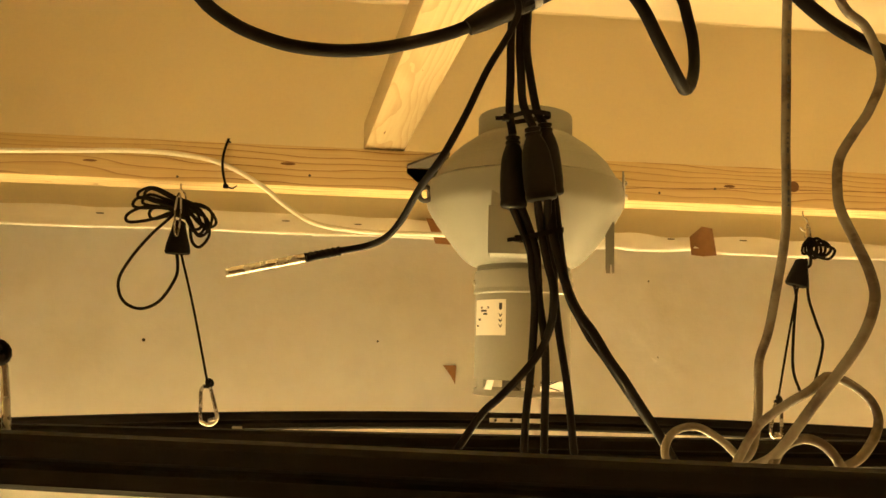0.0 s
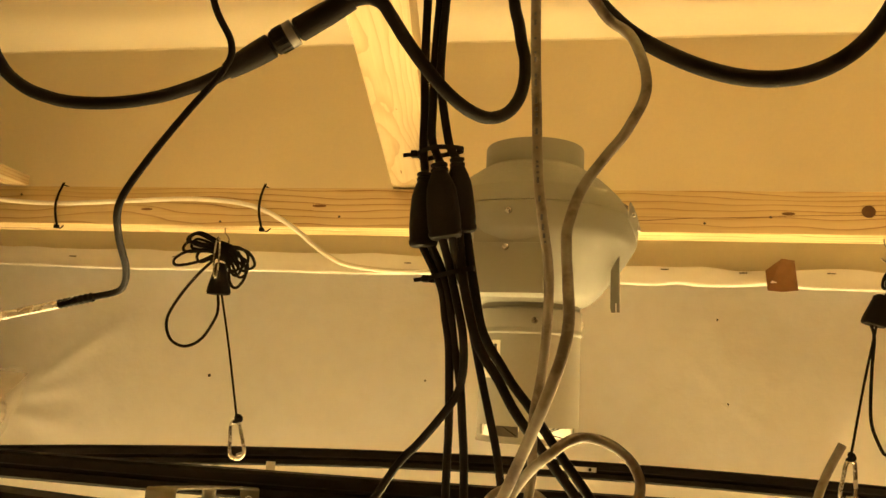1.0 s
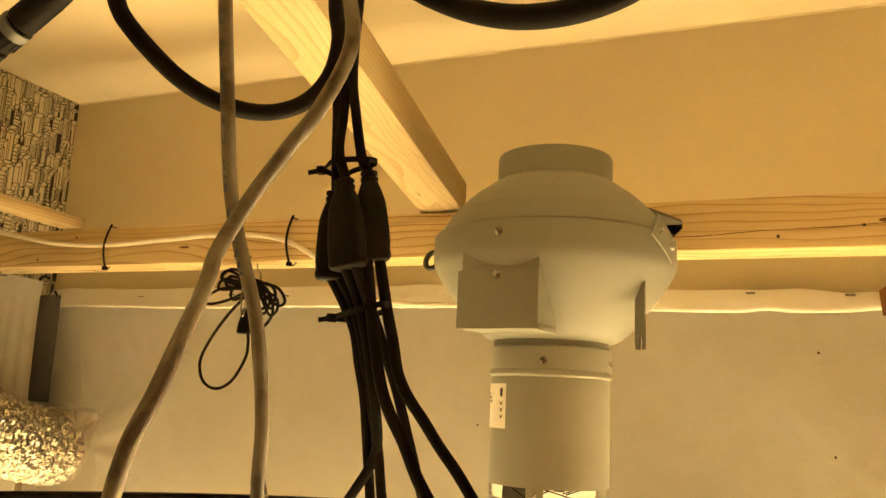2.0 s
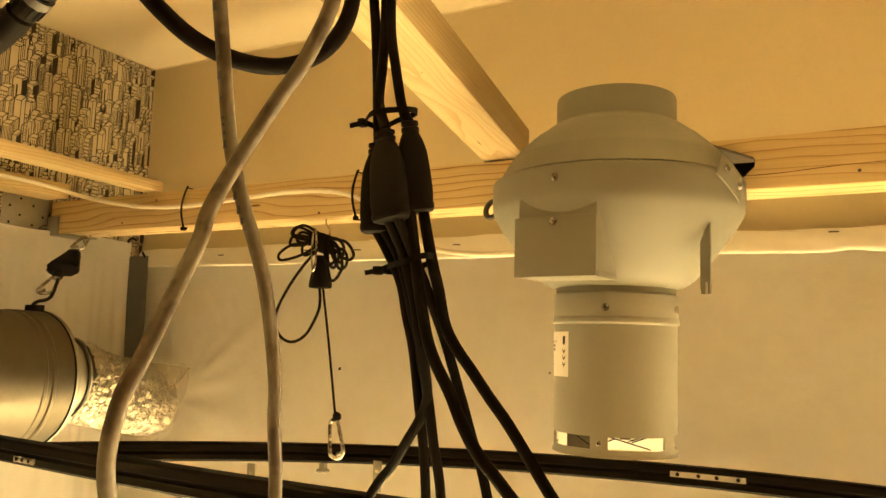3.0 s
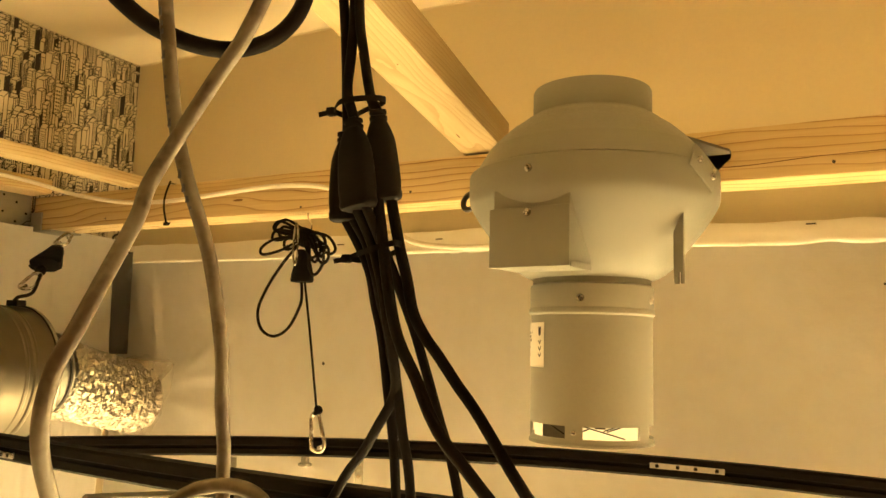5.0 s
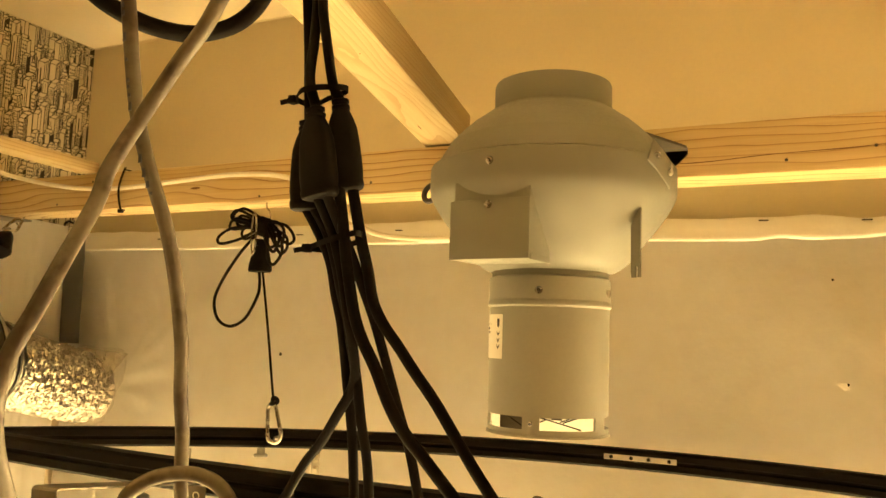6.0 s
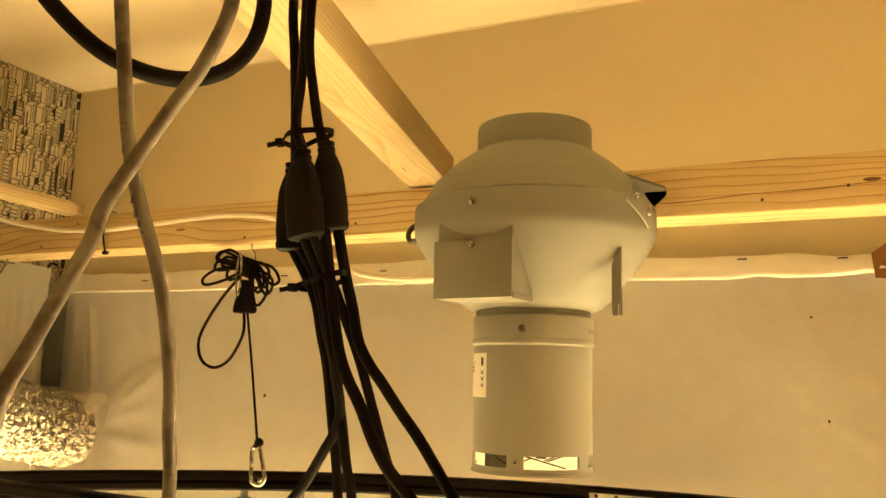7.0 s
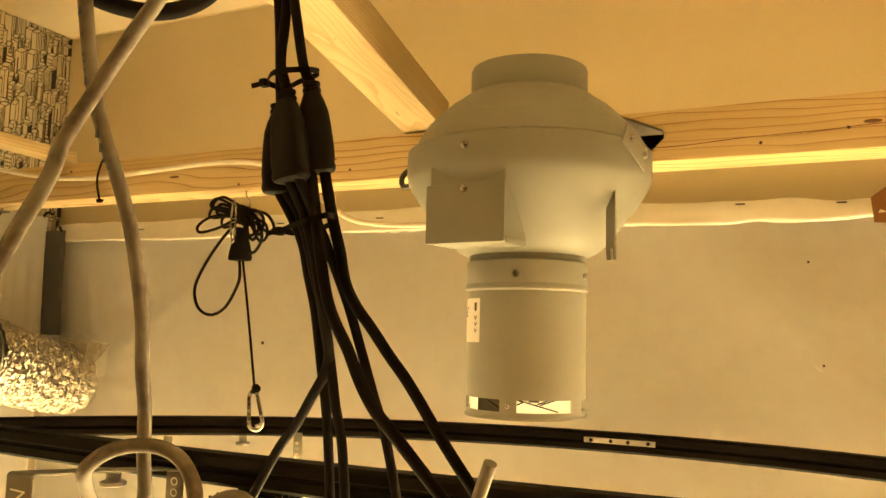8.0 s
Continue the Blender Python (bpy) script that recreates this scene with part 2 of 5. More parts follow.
def screw_head(at, d, r=0.0032):
    """A pan-head screw at a place, facing d."""
    m = Vector(d).to_track_quat("Z", "Y").to_matrix().to_4x4()
    b = lathe([(0.0001, 0.0022), (r * 0.25, 0.0022), (r * 0.3, 0.0008), (r * 0.45, 0.0008), (r * 0.5, 0.0021), (r * 0.85, 0.0015), (r, 0.0), (r, -0.001)], 14)
    return moved(b, Matrix.Translation(at) @ m)


def screw(at, d, parent, r=0.0040):
    head = sub("screw", screw_head(Vector(at), d, r), STEEL, parent, "zinc screw")
    if parent.parent is None:
        m = Vector(d).to_track_quat("Z", "Y").to_matrix().to_4x4()
        sub("socket", moved(lathe([(0.0001, 0.0013), (r * 0.40, 0.0013), (r * 0.42, 0.0009)], 6), Matrix.Translation(at) @ m), BLACKMETAL, head)


# ---- the room ----
BACK, LEFT, RIGHT, FRONT, TOP = 1.48, -0.86, 1.5, -1.9, 2.53
structure("floor", block(LEFT - 0.1, RIGHT + 0.1, FRONT - 0.1, BACK + 0.1, -0.1, 0), DARKSURROUND, "unseen floor, made dark brown to cut bounced light", "floor")
# added reflector, out of view: throws the lamps' light back up
tagged(part("bounce_sheet", block(LEFT + 0.01, RIGHT - 0.01, 0.88, BACK - 0.01, 0.0, 0.004), FLOOR), "unseen white sheet added on the floor to bounce lamp light upward", "plastic sheet")
structure("ceiling", block(LEFT - 0.1, RIGHT + 0.1, FRONT - 0.1, BACK + 0.1, TOP, TOP + 0.1), CEILING, "plain matt painted ceiling above the timber frame", "ceiling")
structure("wall_north", block(LEFT - 0.1, RIGHT + 0.1, BACK, BACK + 0.1, 0, TOP), PLASTER, "plain cream plaster wall behind the timber frame", "wall")
structure("wall_west", block(LEFT - 0.1, LEFT, FRONT, BACK, 0, TOP), PAPER, "wall with cream paper printed with black city skyline", "wall")
structure("wall_east", block(RIGHT, RIGHT + 0.1, FRONT, BACK, 0, TOP), DARKSURROUND, "unseen side wall, made dark brown to cut bounced light", "wall")
structure("wall_south", block(LEFT - 0.1, RIGHT + 0.1, FRONT - 0.1, FRONT, 0, TOP), DARKSURROUND, "unseen far wall, made dark brown to cut bounced light", "wall")


def ceiling_joint():
    """The uneven filler where wall and ceiling meet."""
    bm = bmesh.new()
    rows = []
    for x in np.linspace(LEFT, RIGHT, 400):
        a = 0.0025 + 0.0022 * noise.noise(Vector((x * 16, 0, 0))) + 0.0016 * noise.noise(Vector((x * 60, 3, 0)))
        b = 0.0030 + 0.0026 * noise.noise(Vector((x * 13, 7, 0))) + 0.0020 * noise.noise(Vector((x * 50, 9, 0)))
        rows.append([bm.verts.new(v) for v in ((x, BACK, TOP - max(a, 0.0003)), (x, BACK - 0.0012, TOP - max(a, 0.0003) * 0.6), (x, BACK - max(b, 0.0003) * 0.7, TOP - 0.0010), (x, BACK - max(b, 0.0003), TOP))])
    for p, q in zip(rows, rows[1:]):
        for i in range(3):
            bm.faces.new((p[i], q[i], q[i + 1], p[i + 1]))
    bmesh.ops.recalc_face_normals(bm, faces=bm.faces)
    return bm


structure("trim", ceiling_joint(), PLASTER, "rough filler joint between the wall and the ceiling", "trim")


# folds of the back sheet: foot (x, z), direction in degrees, length, half width, height
CREASES = ((-0.68, 1.872, 36, 0.30, 0.014, 0.0042), (-0.69, 1.880, 48, 0.15, 0.007, 0.0035), (-0.685, 1.862, 14, 0.18, 0.014, 0.0030), (-0.69, 1.835, -12, 0.18, 0.016, 0.0024), (-0.66, 2.095, -62, 0.20, 0.012, 0.0035), (-0.755, 2.095, -86, 0.17, 0.006, 0.0040), (0.10, 1.84, 62, 0.24, 0.03, 0.0030), (0.86, 2.08, -120, 0.26, 0.02, 0.0045), (0.548, 1.906, -38, 0.07, 0.006, 0.0022), (0.525, 1.925, 128, 0.06, 0.006, 0.0018), (0.47, 2.035, 12, 0.07, 0.005, 0.0016), (0.40, 1.90, -70, 0.20, 0.022, 0.0022), (-0.727, 1.905, 98, 0.21, 0.008, 0.006), (-0.705, 1.90, 68, 0.18, 0.014, 0.0016),
           (-0.60, 2.105, -80, 0.16, 0.010, 0.004), (-0.33, 2.10, -100, 0.20, 0.016, 0.004), (0.50, 2.10, -75, 0.22, 0.018, 0.004), (0.70, 1.86, 70, 0.20, 0.02, 0.005), (-0.45, 1.80, 55, 0.22, 0.02, 0.002))


def film_sheet(name, along, u0, u1, z1, place, off, label):
    """A hung sheet of film from the floor to z1, with soft folds and slack. along: 'x' or 'y'."""
    bm = bmesh.new()
    us = np.linspace(u0, u1, 280)
    zs = np.concatenate([np.linspace(0, 1.45, 12)[:-1], np.linspace(1.45, z1, 110)])
    grid = []
    for z in zs:
        row = []
        for u in us:
            d = 0.014 * (noise.noise(Vector((u * 2.1, z * 1.6, off))) + 0.5 * noise.noise(Vector((u * 5.0 + z * 1.5, z * 3.5, off + 4))))
            if along == "x" and place > 1:
                # creases that fan out from where the duct is taped to the sheet
                du, dz = u + 0.74, z - 1.84
                rr = math.hypot(du, dz)
                a = math.atan2(dz, du)
                d += 0.0010 * math.sin(a * 9 + 0.8 * math.sin(a * 4)) * math.exp(-((rr - 0.13) / 0.08) ** 2)
                for px, pz, ang, reach, wide, amp in CREASES:
                    ca, sa = math.cos(radians(ang)), math.sin(radians(ang))
                    s, w = (u - px) * ca + (z - pz) * sa, -(u - px) * sa + (z - pz) * ca
                    if 0 < s < reach:
                        w += 0.006 * noise.noise(Vector((s * 14, ang, 0)))
                        d -= amp * math.exp(-(w / (wide * (0.6 + s / reach))) ** 2) * math.sin(math.pi * (s / reach) ** 0.6)
            elif along == "y" and place < 0:
                # upright folds where the side sheet bunches up in the corner
                near = math.exp(-((1.44 - u) / 0.22) ** 2)
                d += near * (0.006 * noise.noise(Vector((u * 30, z * 1.3, 2.0))) + 0.003 * noise.noise(Vector((u * 70, z * 2.2, 6.0))))
            fade = min(1.0, max(0.0, (z1 - z) / 0.12))
            d = -0.012 + d * fade
            zz = z + (0.006 * noise.noise(Vector((u * 7, 0, off))) if z > z1 - 0.03 else 0)
            row.append(bm.verts.new((u, place + d, zz) if along == "x" else (place - d, u, zz)))
        grid.append(row)
    for a, b in zip(grid, grid[1:]):
        for i in range(len(us) - 1):
            bm.faces.new((a[i], a[i + 1], b[i + 1], b[i]))
    bmesh.ops.solidify(bm, geom=bm.faces[:], thickness=0.0008)
    ob = part(name, shade(bm, 60), FILM)
    return tagged(ob, label, "plastic sheet")


film_sheet("plastic_sheet", "x", LEFT + 0.012, RIGHT, 2.105, 1.467, 0.0, "white plastic sheeting hung over the back wall, slightly creased")
film_sheet("plastic_sheet", "y", 0.62, 1.44, 2.15, LEFT + 0.002, 9.0, "white plastic sheeting hung over the papered side wall")
# this third sheet is out of view, added to reflect light onto the back
film_sheet("plastic_sheet", "y", 1.05, 1.44, 2.15, RIGHT - 0.012, 15.0, "unseen white sheeting added on the side wall to bounce light")


def folded_hem():
    """The doubled top edge of the back sheet, with a wavy lower lip."""
    bm = bmesh.new()
    us = np.linspace(LEFT + 0.03, RIGHT, 220)
    rows = []
    for k, (dy, dz) in enumerate([(0.0, 0.034), (-0.004, 0.028), (-0.008, 0.014), (-0.012, 0.003), (-0.0135, 0.0), (-0.011, -0.002), (-0.006, 0.0)]):
        row = []
        for u in us:
            w = 0.005 * noise.noise(Vector((u * 6, 1.0, 2.0))) + 0.0025 * noise.noise(Vector((u * 17, 5.0, 2.0)))
            w += (0.004 + 0.007 * min(1.0, max(0.0, u - 0.2) / 0.3)) * noise.noise(Vector((u * 11, k * 0.35, 8.0)))
            low = 0.006 * noise.noise(Vector((u * 3.1, 7.0, 0)))
            t = dz / 0.034
            fall = min(1.0, max(0.0, (u - 0.05) / 0.4))
            fall = fall * fall * (3 - 2 * fall)
            low -= 0.007 * fall
            w -= 0.014 * fall * t
            low += 0.004 * math.exp(-((u - 0.60) / 0.03) ** 2) + 0.003 * math.exp(-((u - 0.46) / 0.02) ** 2)
            w += 0.004 * math.exp(-((u - 0.50 - 0.1 * t) / 0.025) ** 2)
            row.append(bm.verts.new((u, 1.453 + dy + 0.4 * w + 0.006 * noise.noise(Vector((u * 13 + t * 2, t * 1.5, 3.0))) * math.sin(3.1 * t), 2.101 + dz + (low * (1 - t) + w * t * 0.9))))
        rows.append(row)
    for a, b in zip(rows, rows[1:]):
        for i in range(len(us) - 1):
            bm.faces.new((a[i], a[i + 1], b[i + 1], b[i]))
    return shade(bm, 70)


hem = tagged(part("sheet_hem", folded_hem(), FILM), "folded top hem of the white sheeting, stapled along the wall", "plastic hem")

# ---- timber frame ----
beam = thing("beam", (0.5, 1.29, 2.173), "planed pine beam carried along the back wall", "beam")
sub("timber", block(-0.855, RIGHT, 1.26, 1.322, 2.143, 2.204, 0.003), WOOD_X, beam)


def slanted_timber(name, x, y, length, wide, high, turn, rise, label, category, wood):
    """A timber laid over the back beam and turned a little, its end at (x, y)."""
    ob = thing(name, (x, y, 2.2045), label, category)
    ob.rotation_euler = (radians(-rise), 0, radians(turn))
    part("timber", block(0, wide, -length, 0.0, 0.0, high, 0.003), wood, ob)
    return ob


joist = slanted_timber("joist", 0.027, 1.275, 1.9, 0.060, 0.045, 7.6, 4.6, "planed pine joist laid across the back beam", "joist", WOOD_J)
for x, y, rx, ry in ((0.019, -0.085, 0.0009, 0.0075), (0.030, -0.30, 0.0010, 0.0010), (0.056, -0.56, 0.0018, 0.0014), (0.022, -0.70, 0.0010, 0.005)):
    blot = lathe([(0.0001, 0.0004), (0.6, 0.0004), (1.0, 0.0)], 18)
    part("knot", moved(blot, Matrix.Translation((x, y, 0)) @ Matrix.Diagonal((rx, ry, 1, 1)) @ pose(0, 0, 0, 180)), HOLE, joist, "dark pine knot")
slanted_timber("side_rail", -0.612, 1.262, 1.9, 0.040, 0.018, 4, 0, "thin pine rail laid over the back beam beside the wallpaper", "rail", WOOD_R)
batten = thing("wall_batten", (-0.83, 0.3, 2.22), "pine batten fixed along the papered wall", "batten")
sub("timber", block(-0.859, -0.80, -1.0, 1.255, 2.206, 2.232, 0.003), WOOD_Y, batten)

# ---- extractor fan ----
FX, FY = 0.246, 1.142
fan = thing("duct_fan", (FX, FY, 2.1), "pale grey steel inline duct fan hung from the beam", "fan")


def at_fan(bm):
    return moved(bm, Matrix.Translation((FX, FY, 0)))


sub("upper_housing", at_fan(lathe([(0.0600, 2.2255), (0.0622, 2.2260), (0.0630, 2.2235), (0.0630, 2.1975), (0.0655, 2.1950), (0.0715, 2.1922), (0.0785, 2.1867), (0.0870, 2.1808), (0.0980, 2.1708), (0.1098, 2.1583), (0.1105, 2.1574), (0.1111, 2.1564), (0.1116, 2.1555), (0.1245, 2.1338), (0.1242, 2.1335), (0.1215, 2.1331), (0.1200, 2.1255), (0.094, 2.1480), (0.060, 2.1915)], 96, True)), PAINT, fan)
sub("lower_housing", at_fan(lathe([(0.1192, 2.1318), (0.1290, 2.1318), (0.1300, 2.1304), (0.1303, 2.1255), (0.1304, 2.1165), (0.1303, 2.1080), (0.1300, 2.1040), (0.1291, 2.1000), (0.1270, 2.0955), (0.1234, 2.0895), (0.1185, 2.0815), (0.1125, 2.0730), (0.1055, 2.0640), (0.0985, 2.0550), (0.0920, 2.0465), (0.0865, 2.0395), (0.0810, 2.0335), (0.0755, 2.0290), (0.0700, 2.0257), (0.0650, 2.0235), (0.0620, 2.0227), (0.0600, 2.0227), (0.0580, 2.0300), (0.0900, 2.0600), (0.1240, 2.1100)], 96, True)), PAINT, fan)
sub("neck_ring", at_fan(lathe([(0.056, 2.024), (0.0612, 2.024), (0.0612, 2.012), (0.056, 2.012)], 72, True)), PAINT, fan)


def duct_stub():
    ob = thing("duct_stub", (FX, FY, 1.94), "grey plastic duct pipe pushed onto the fan outlet", "duct")
    sub("collar", at_fan(lathe([(0.0622, 2.0160), (0.0634, 2.0155), (0.0638, 2.0130), (0.0638, 1.990), (0.0632, 1.988), (0.060, 1.988), (0.060, 2.0185)], 80, True)), PLASTIC, ob)
    sub("bead", at_fan(lathe([(0.061, 1.9930), (0.0641, 1.9925), (0.0645, 1.9905), (0.0650, 1.9880), (0.0648, 1.9868), (0.0618, 1.9845)], 80, True)), PLASTIC, ob)
    # pipe wall with four windows near its foot
    bm = bmesh.new()
    n, r0, r1 = 200, 0.0624, 0.0600
    zs = [1.9875, 1.8768, 1.8645, 1.8575]
    cols = []
    for i in range(n):
        a = 2 * math.pi * i / n
        cols.append([[bm.verts.new((FX + r * math.cos(a), FY + r * math.sin(a), z)) for z in zs] for r in (r0, r1)])

    def open_at(i):
        return (i % 40) < 31

    for i in range(n):
        o, q = cols[i], cols[(i + 1) % n]
        for k in range(3):
            if k == 1 and open_at(i):
                continue
            bm.faces.new((o[0][k], q[0][k], q[0][k + 1], o[0][k + 1]))
            bm.faces.new((o[1][k], o[1][k + 1], q[1][k + 1], q[1][k]))
        for k in (0, 3):
            bm.faces.new((o[0][k], o[1][k], q[1][k], q[0][k]))
        if open_at(i):
            for k in (1, 2):
                bm.faces.new((o[0][k], q[0][k], q[1][k], o[1][k]))
        if open_at(i) != open_at(i - 1):
            bm.faces.new((o[0][1], o[0][2], o[1][2], o[1][1]))
    bmesh.ops.recalc_face_normals(bm, faces=bm.faces)
    moved(bm, Matrix.Translation((FX, FY, 0)) @ pose(0, 0, 0, 0, 0, -79.5) @ Matrix.Translation((-FX, -FY, 0)))
    sub("pipe", shade(bm, 30), PLASTIC, ob)
    sub("foot_ring", at_fan(lathe([(0.0605, 1.8600), (0.0634, 1.8595), (0.0637, 1.8570), (0.0605, 1.8565)], 80, True)), PLASTIC, ob)
    for a, z in ((-82, 2.001), (-5, 2.001), (178, 2.001)):
        d = Vector((math.cos(radians(a)), math.sin(radians(a)), 0))
        screw(Vector((FX, FY, z)) + d * 0.0642, d, ob)
    # flaps of the non-return valve inside, and the screw that carries them
    inside = Matrix.Translation((FX, FY, 1.8700)) @ pose(0, 0, 0, 0, 0, 16.5)

    def leaf(x0, x1, y, z0, z1, mat, lab, turn=0.0, tilt=0.0):
        sub("flap", moved(block(x0, x1, -0.0004, 0.0004, z0, z1), inside @ pose(0, y, 0, tilt, 0, turn)), mat, ob, lab)

    def seam_line(x0, z0, x1, z1, y):
        sub("flap_edge", tube([(inside @ Vector((x0 + (x1 - x0) * k, y, z0 + (z1 - z0) * k))) for k in (0, 0.5, 1)], 0.0007, 6, 2), BLACKPLAST, ob, "dark edge of a flap")

    leaf(-0.0100, 0.046, -0.029, -0.0105, 0.0105, ZINC, "bright thin flap", 0, 35)
    leaf(-0.0120, -0.0072, -0.0385, -0.0060, 0.0030, BLACKPLAST, "black flap")
    leaf(0.0045, 0.0150, -0.0368, 0.0030, 0.0085, DARKPAINT, "black flap")
    leaf(-0.0465, -0.0200, -0.036, -0.0085, 0.0085, DARKPAINT, "dark slate flap", 2)
    leaf(-0.0570, -0.0475, -0.012, -0.0105, 0.0105, ZINC, "bright thin flap", 0, 35)
    leaf(0.0500, 0.0570, -0.018, -0.0085, 0.0085, DARKPAINT, "black flap", 60)
    seam_line(-0.009, 0.0056, 0.034, -0.0056, -0.0380)
    seam_line(0.016, 0.0005, 0.036, 0.0078, -0.0375)
    seam_line(0.013, 0.0012, 0.029, 0.0072, -0.0372)
    seam_line(-0.010, -0.0010, -0.001, 0.0030, -0.0380)
    seam_line(-0.040, 0.0065, -0.023, -0.0045, -0.0372)
    a = radians(-87.6)
    d = Vector((math.cos(a), math.sin(a), 0))
    screw(Vector((FX, FY, 1.8705)) + d * 0.0629, d, ob, 0.0026)
    # paper label
    bm = bmesh.new()
    a0, a1, m = radians(-172), radians(-120), 14
    rows = [[bm.verts.new((FX + 0.0631 * math.cos(a0 + (a1 - a0) * i / m), FY + 0.0631 * math.sin(a0 + (a1 - a0) * i / m), z)) for i in range(m + 1)] for z in (1.932, 1.977)]
    for i in range(m):
        bm.faces.new((rows[0][i], rows[0][i + 1], rows[1][i + 1], rows[1][i]))
    lab = sub("label", shade(bm), LABEL, ob, "white paper label with dark blue arrows")

    def mark(a, z, pts, name):
        b = bmesh.new()
        vs = [b.verts.new((FX + 0.0634 * math.cos(radians(a) + u / 0.063), FY + 0.0634 * math.sin(radians(a) + u / 0.063), z + v)) for u, v in pts]
        b.faces.new(vs)
        sub(name, b, PRINT, lab)

    mark(-126.5, 1.968, [(-0.0022, 0.0045), (0.0022, 0.0045), (0.0022, -0.003), (0, -0.0048), (-0.0022, -0.003)], "arrow_mark")
    for k in range(3):
        mark(-126.5, 1.9575 - 0.0066 * k, [(-0.0024, 0.0026), (0, -0.0006), (0.0024, 0.0026), (0.0024, 0.0002), (0, -0.003), (-0.0024, 0.0002)], "arrow_mark")
    for k, (a, z, w) in enumerate(((-150, 1.967, 0.008), (-152, 1.963, 0.006), (-149, 1.959, 0.004), (-160, 1.952, 0.003), (-165, 1.944, 0.003))):
        mark(a, z, [(-w, 0.0013), (w, 0.0013), (w, -0.0013), (-w, -0.0013)], "print_bar")


duct_stub()


def terminal_box():
    """The sloped wiring box on the fan's lower housing."""
    m = Matrix.Translation((0.2238, 1.0215, 2.0545)) @ pose(0, 0, 0, 0, 0, -6.5)
    body = block(-0.0395, 0.0420, 0.0005, 0.046, -0.0285, 0.047, 0.0008)
    lid = block(-0.0427, 0.0427, -0.0022, 0.0006, -0.0288, 0.0285, 0.0010)
    box = sub("terminal_box", moved(body, m), PAINT, fan, "grey sheet-steel wiring box")
    sub("cover", moved(lid, m), PAINT, box)
    sub("bottom_lip", moved(block(0.0418, 0.0432, 0.0010, 0.0440, -0.0295, -0.0235, 0.0004), m), PAINT, box)
    screw(m @ Vector((-0.001, -0.0026, 0.0235)), m.to_3x3() @ Vector((0, -1, 0)), box)


terminal_box()
for a, z, r in ((-99, 2.119, 0.1303), (-10, 2.126, 0.1303), (70, 2.126, 0.1303)):
    d = Vector((math.cos(radians(a)), math.sin(radians(a)), 0))
    screw(Vector((FX, FY, z)) + d * (r + 0.0004), d, fan)


def foot_bracket(a):
    """A radial sheet-steel foot with a slotted end."""
    bm = bmesh.new()
    pr = [(0.1085, 2.064), (0.116, 2.0765), (0.1195, 2.081), (0.1195, 2.014), (0.1165, 2.014), (0.1165, 2.025), (0.1140, 2.025), (0.1140, 2.014), (0.1095, 2.014), (0.1085, 2.020)]
    d = Vector((math.cos(radians(a)), math.sin(radians(a)), 0))
    s = Vector((-d.y, d.x, 0)) * 0.0011
    f = [bm.verts.new(Vector((FX, FY, z)) + d * r + s) for r, z in pr]
    g = [bm.verts.new(Vector((FX, FY, z)) + d * r - s) for r, z in pr]
    bm.faces.new(f), bm.faces.new(g[::-1])
    for i in range(len(pr)):
        j = (i + 1) % len(pr)
        bm.faces.new((f[i], g[i], g[j], f[j]))
    bmesh.ops.recalc_face_normals(bm, faces=bm.faces)
    sub("foot_bracket", bm, PAINT, fan)


foot_bracket(-27)


def rim_clip(a):
    d = Vector((math.cos(radians(a)), math.sin(radians(a)), 0))
    m = Matrix.Translation(Vector((FX, FY, 2.125)) + d * 0.1318) @ pose(0, 0, 0, 0, 0, a) @ pose(0, 0, 0, 63, 0, 0)
    plate = block(-0.0011, 0.0011, -0.0125, 0.0125, -0.024, 0.024, 0.0009)
    for h in np.linspace(-0.020, 0.020, 9):
        bmesh.ops.bisect_plane(plate, geom=plate.verts[:] + plate.edges[:] + plate.faces[:], plane_co=(0, 0, h), plane_no=(0, 0, 1))
    for v in plate.verts:
        v.co.x -= v.co.z ** 2 * 2.6 + max(0.0, abs(v.co.y) - 0.007) * 0.25
    c = sub("rim_clip", moved(shade(plate, 50), m), PAINT, fan, "folded grey steel clip")
    for h in (-0.014, 0.014):
        screw(m @ Vector((0.0008, 0, h)), d, c, 0.0034)
    return c


rim_clip(-18)
sub("hanger_ring", tube(ring_path((0.112, 1.120, 2.112), (1, 0, 0.1), (0, 0.3, 1), 0.008, 0.010), 0.0032, 8, 1, True), DARKSTEEL, fan, "dark steel hanger ring")


def beam_bracket(x0, x1, flip):
    """Dark folded bracket from the beam to the fan's rim."""
    fx = x0 if flip else x1
    tip = x1 if flip else x0
    am = bmesh.new()
    am.faces.new([am.verts.new((x, y, 2.1775)) for x, y in ((fx, 1.165), (fx + (tip - fx) * 0.25, 1.165), (tip, 1.246), (tip, 1.2585), (fx, 1.2585))])
    bmesh.ops.recalc_face_normals(am, faces=am.faces)
    bmesh.ops.solidify(am, geom=am.faces[:], thickness=0.003)
    b = sub("beam_bracket", am, DARKPAINT, fan, "dark folded steel bracket")
    fl = bmesh.new()
    e0, e1 = (x0, x1) if flip else (x1, x0)
    fl.faces.new([fl.verts.new(v) for v in ((e0, 1.2585, 2.1765), (e1, 1.2585, 2.1765), (e1, 1.2585, 2.170), (e1 + (e0 - e1) * 0.45, 1.2585, 2.150), (e0, 1.2585, 2.150))])
    bmesh.ops.solidify(fl, geom=fl.faces[:], thickness=0.0022)
    sub("flange", fl, PRINTGREY, b)


beam_bracket(0.325, 0.371, True)
beam_bracket(0.092, 0.147, False)

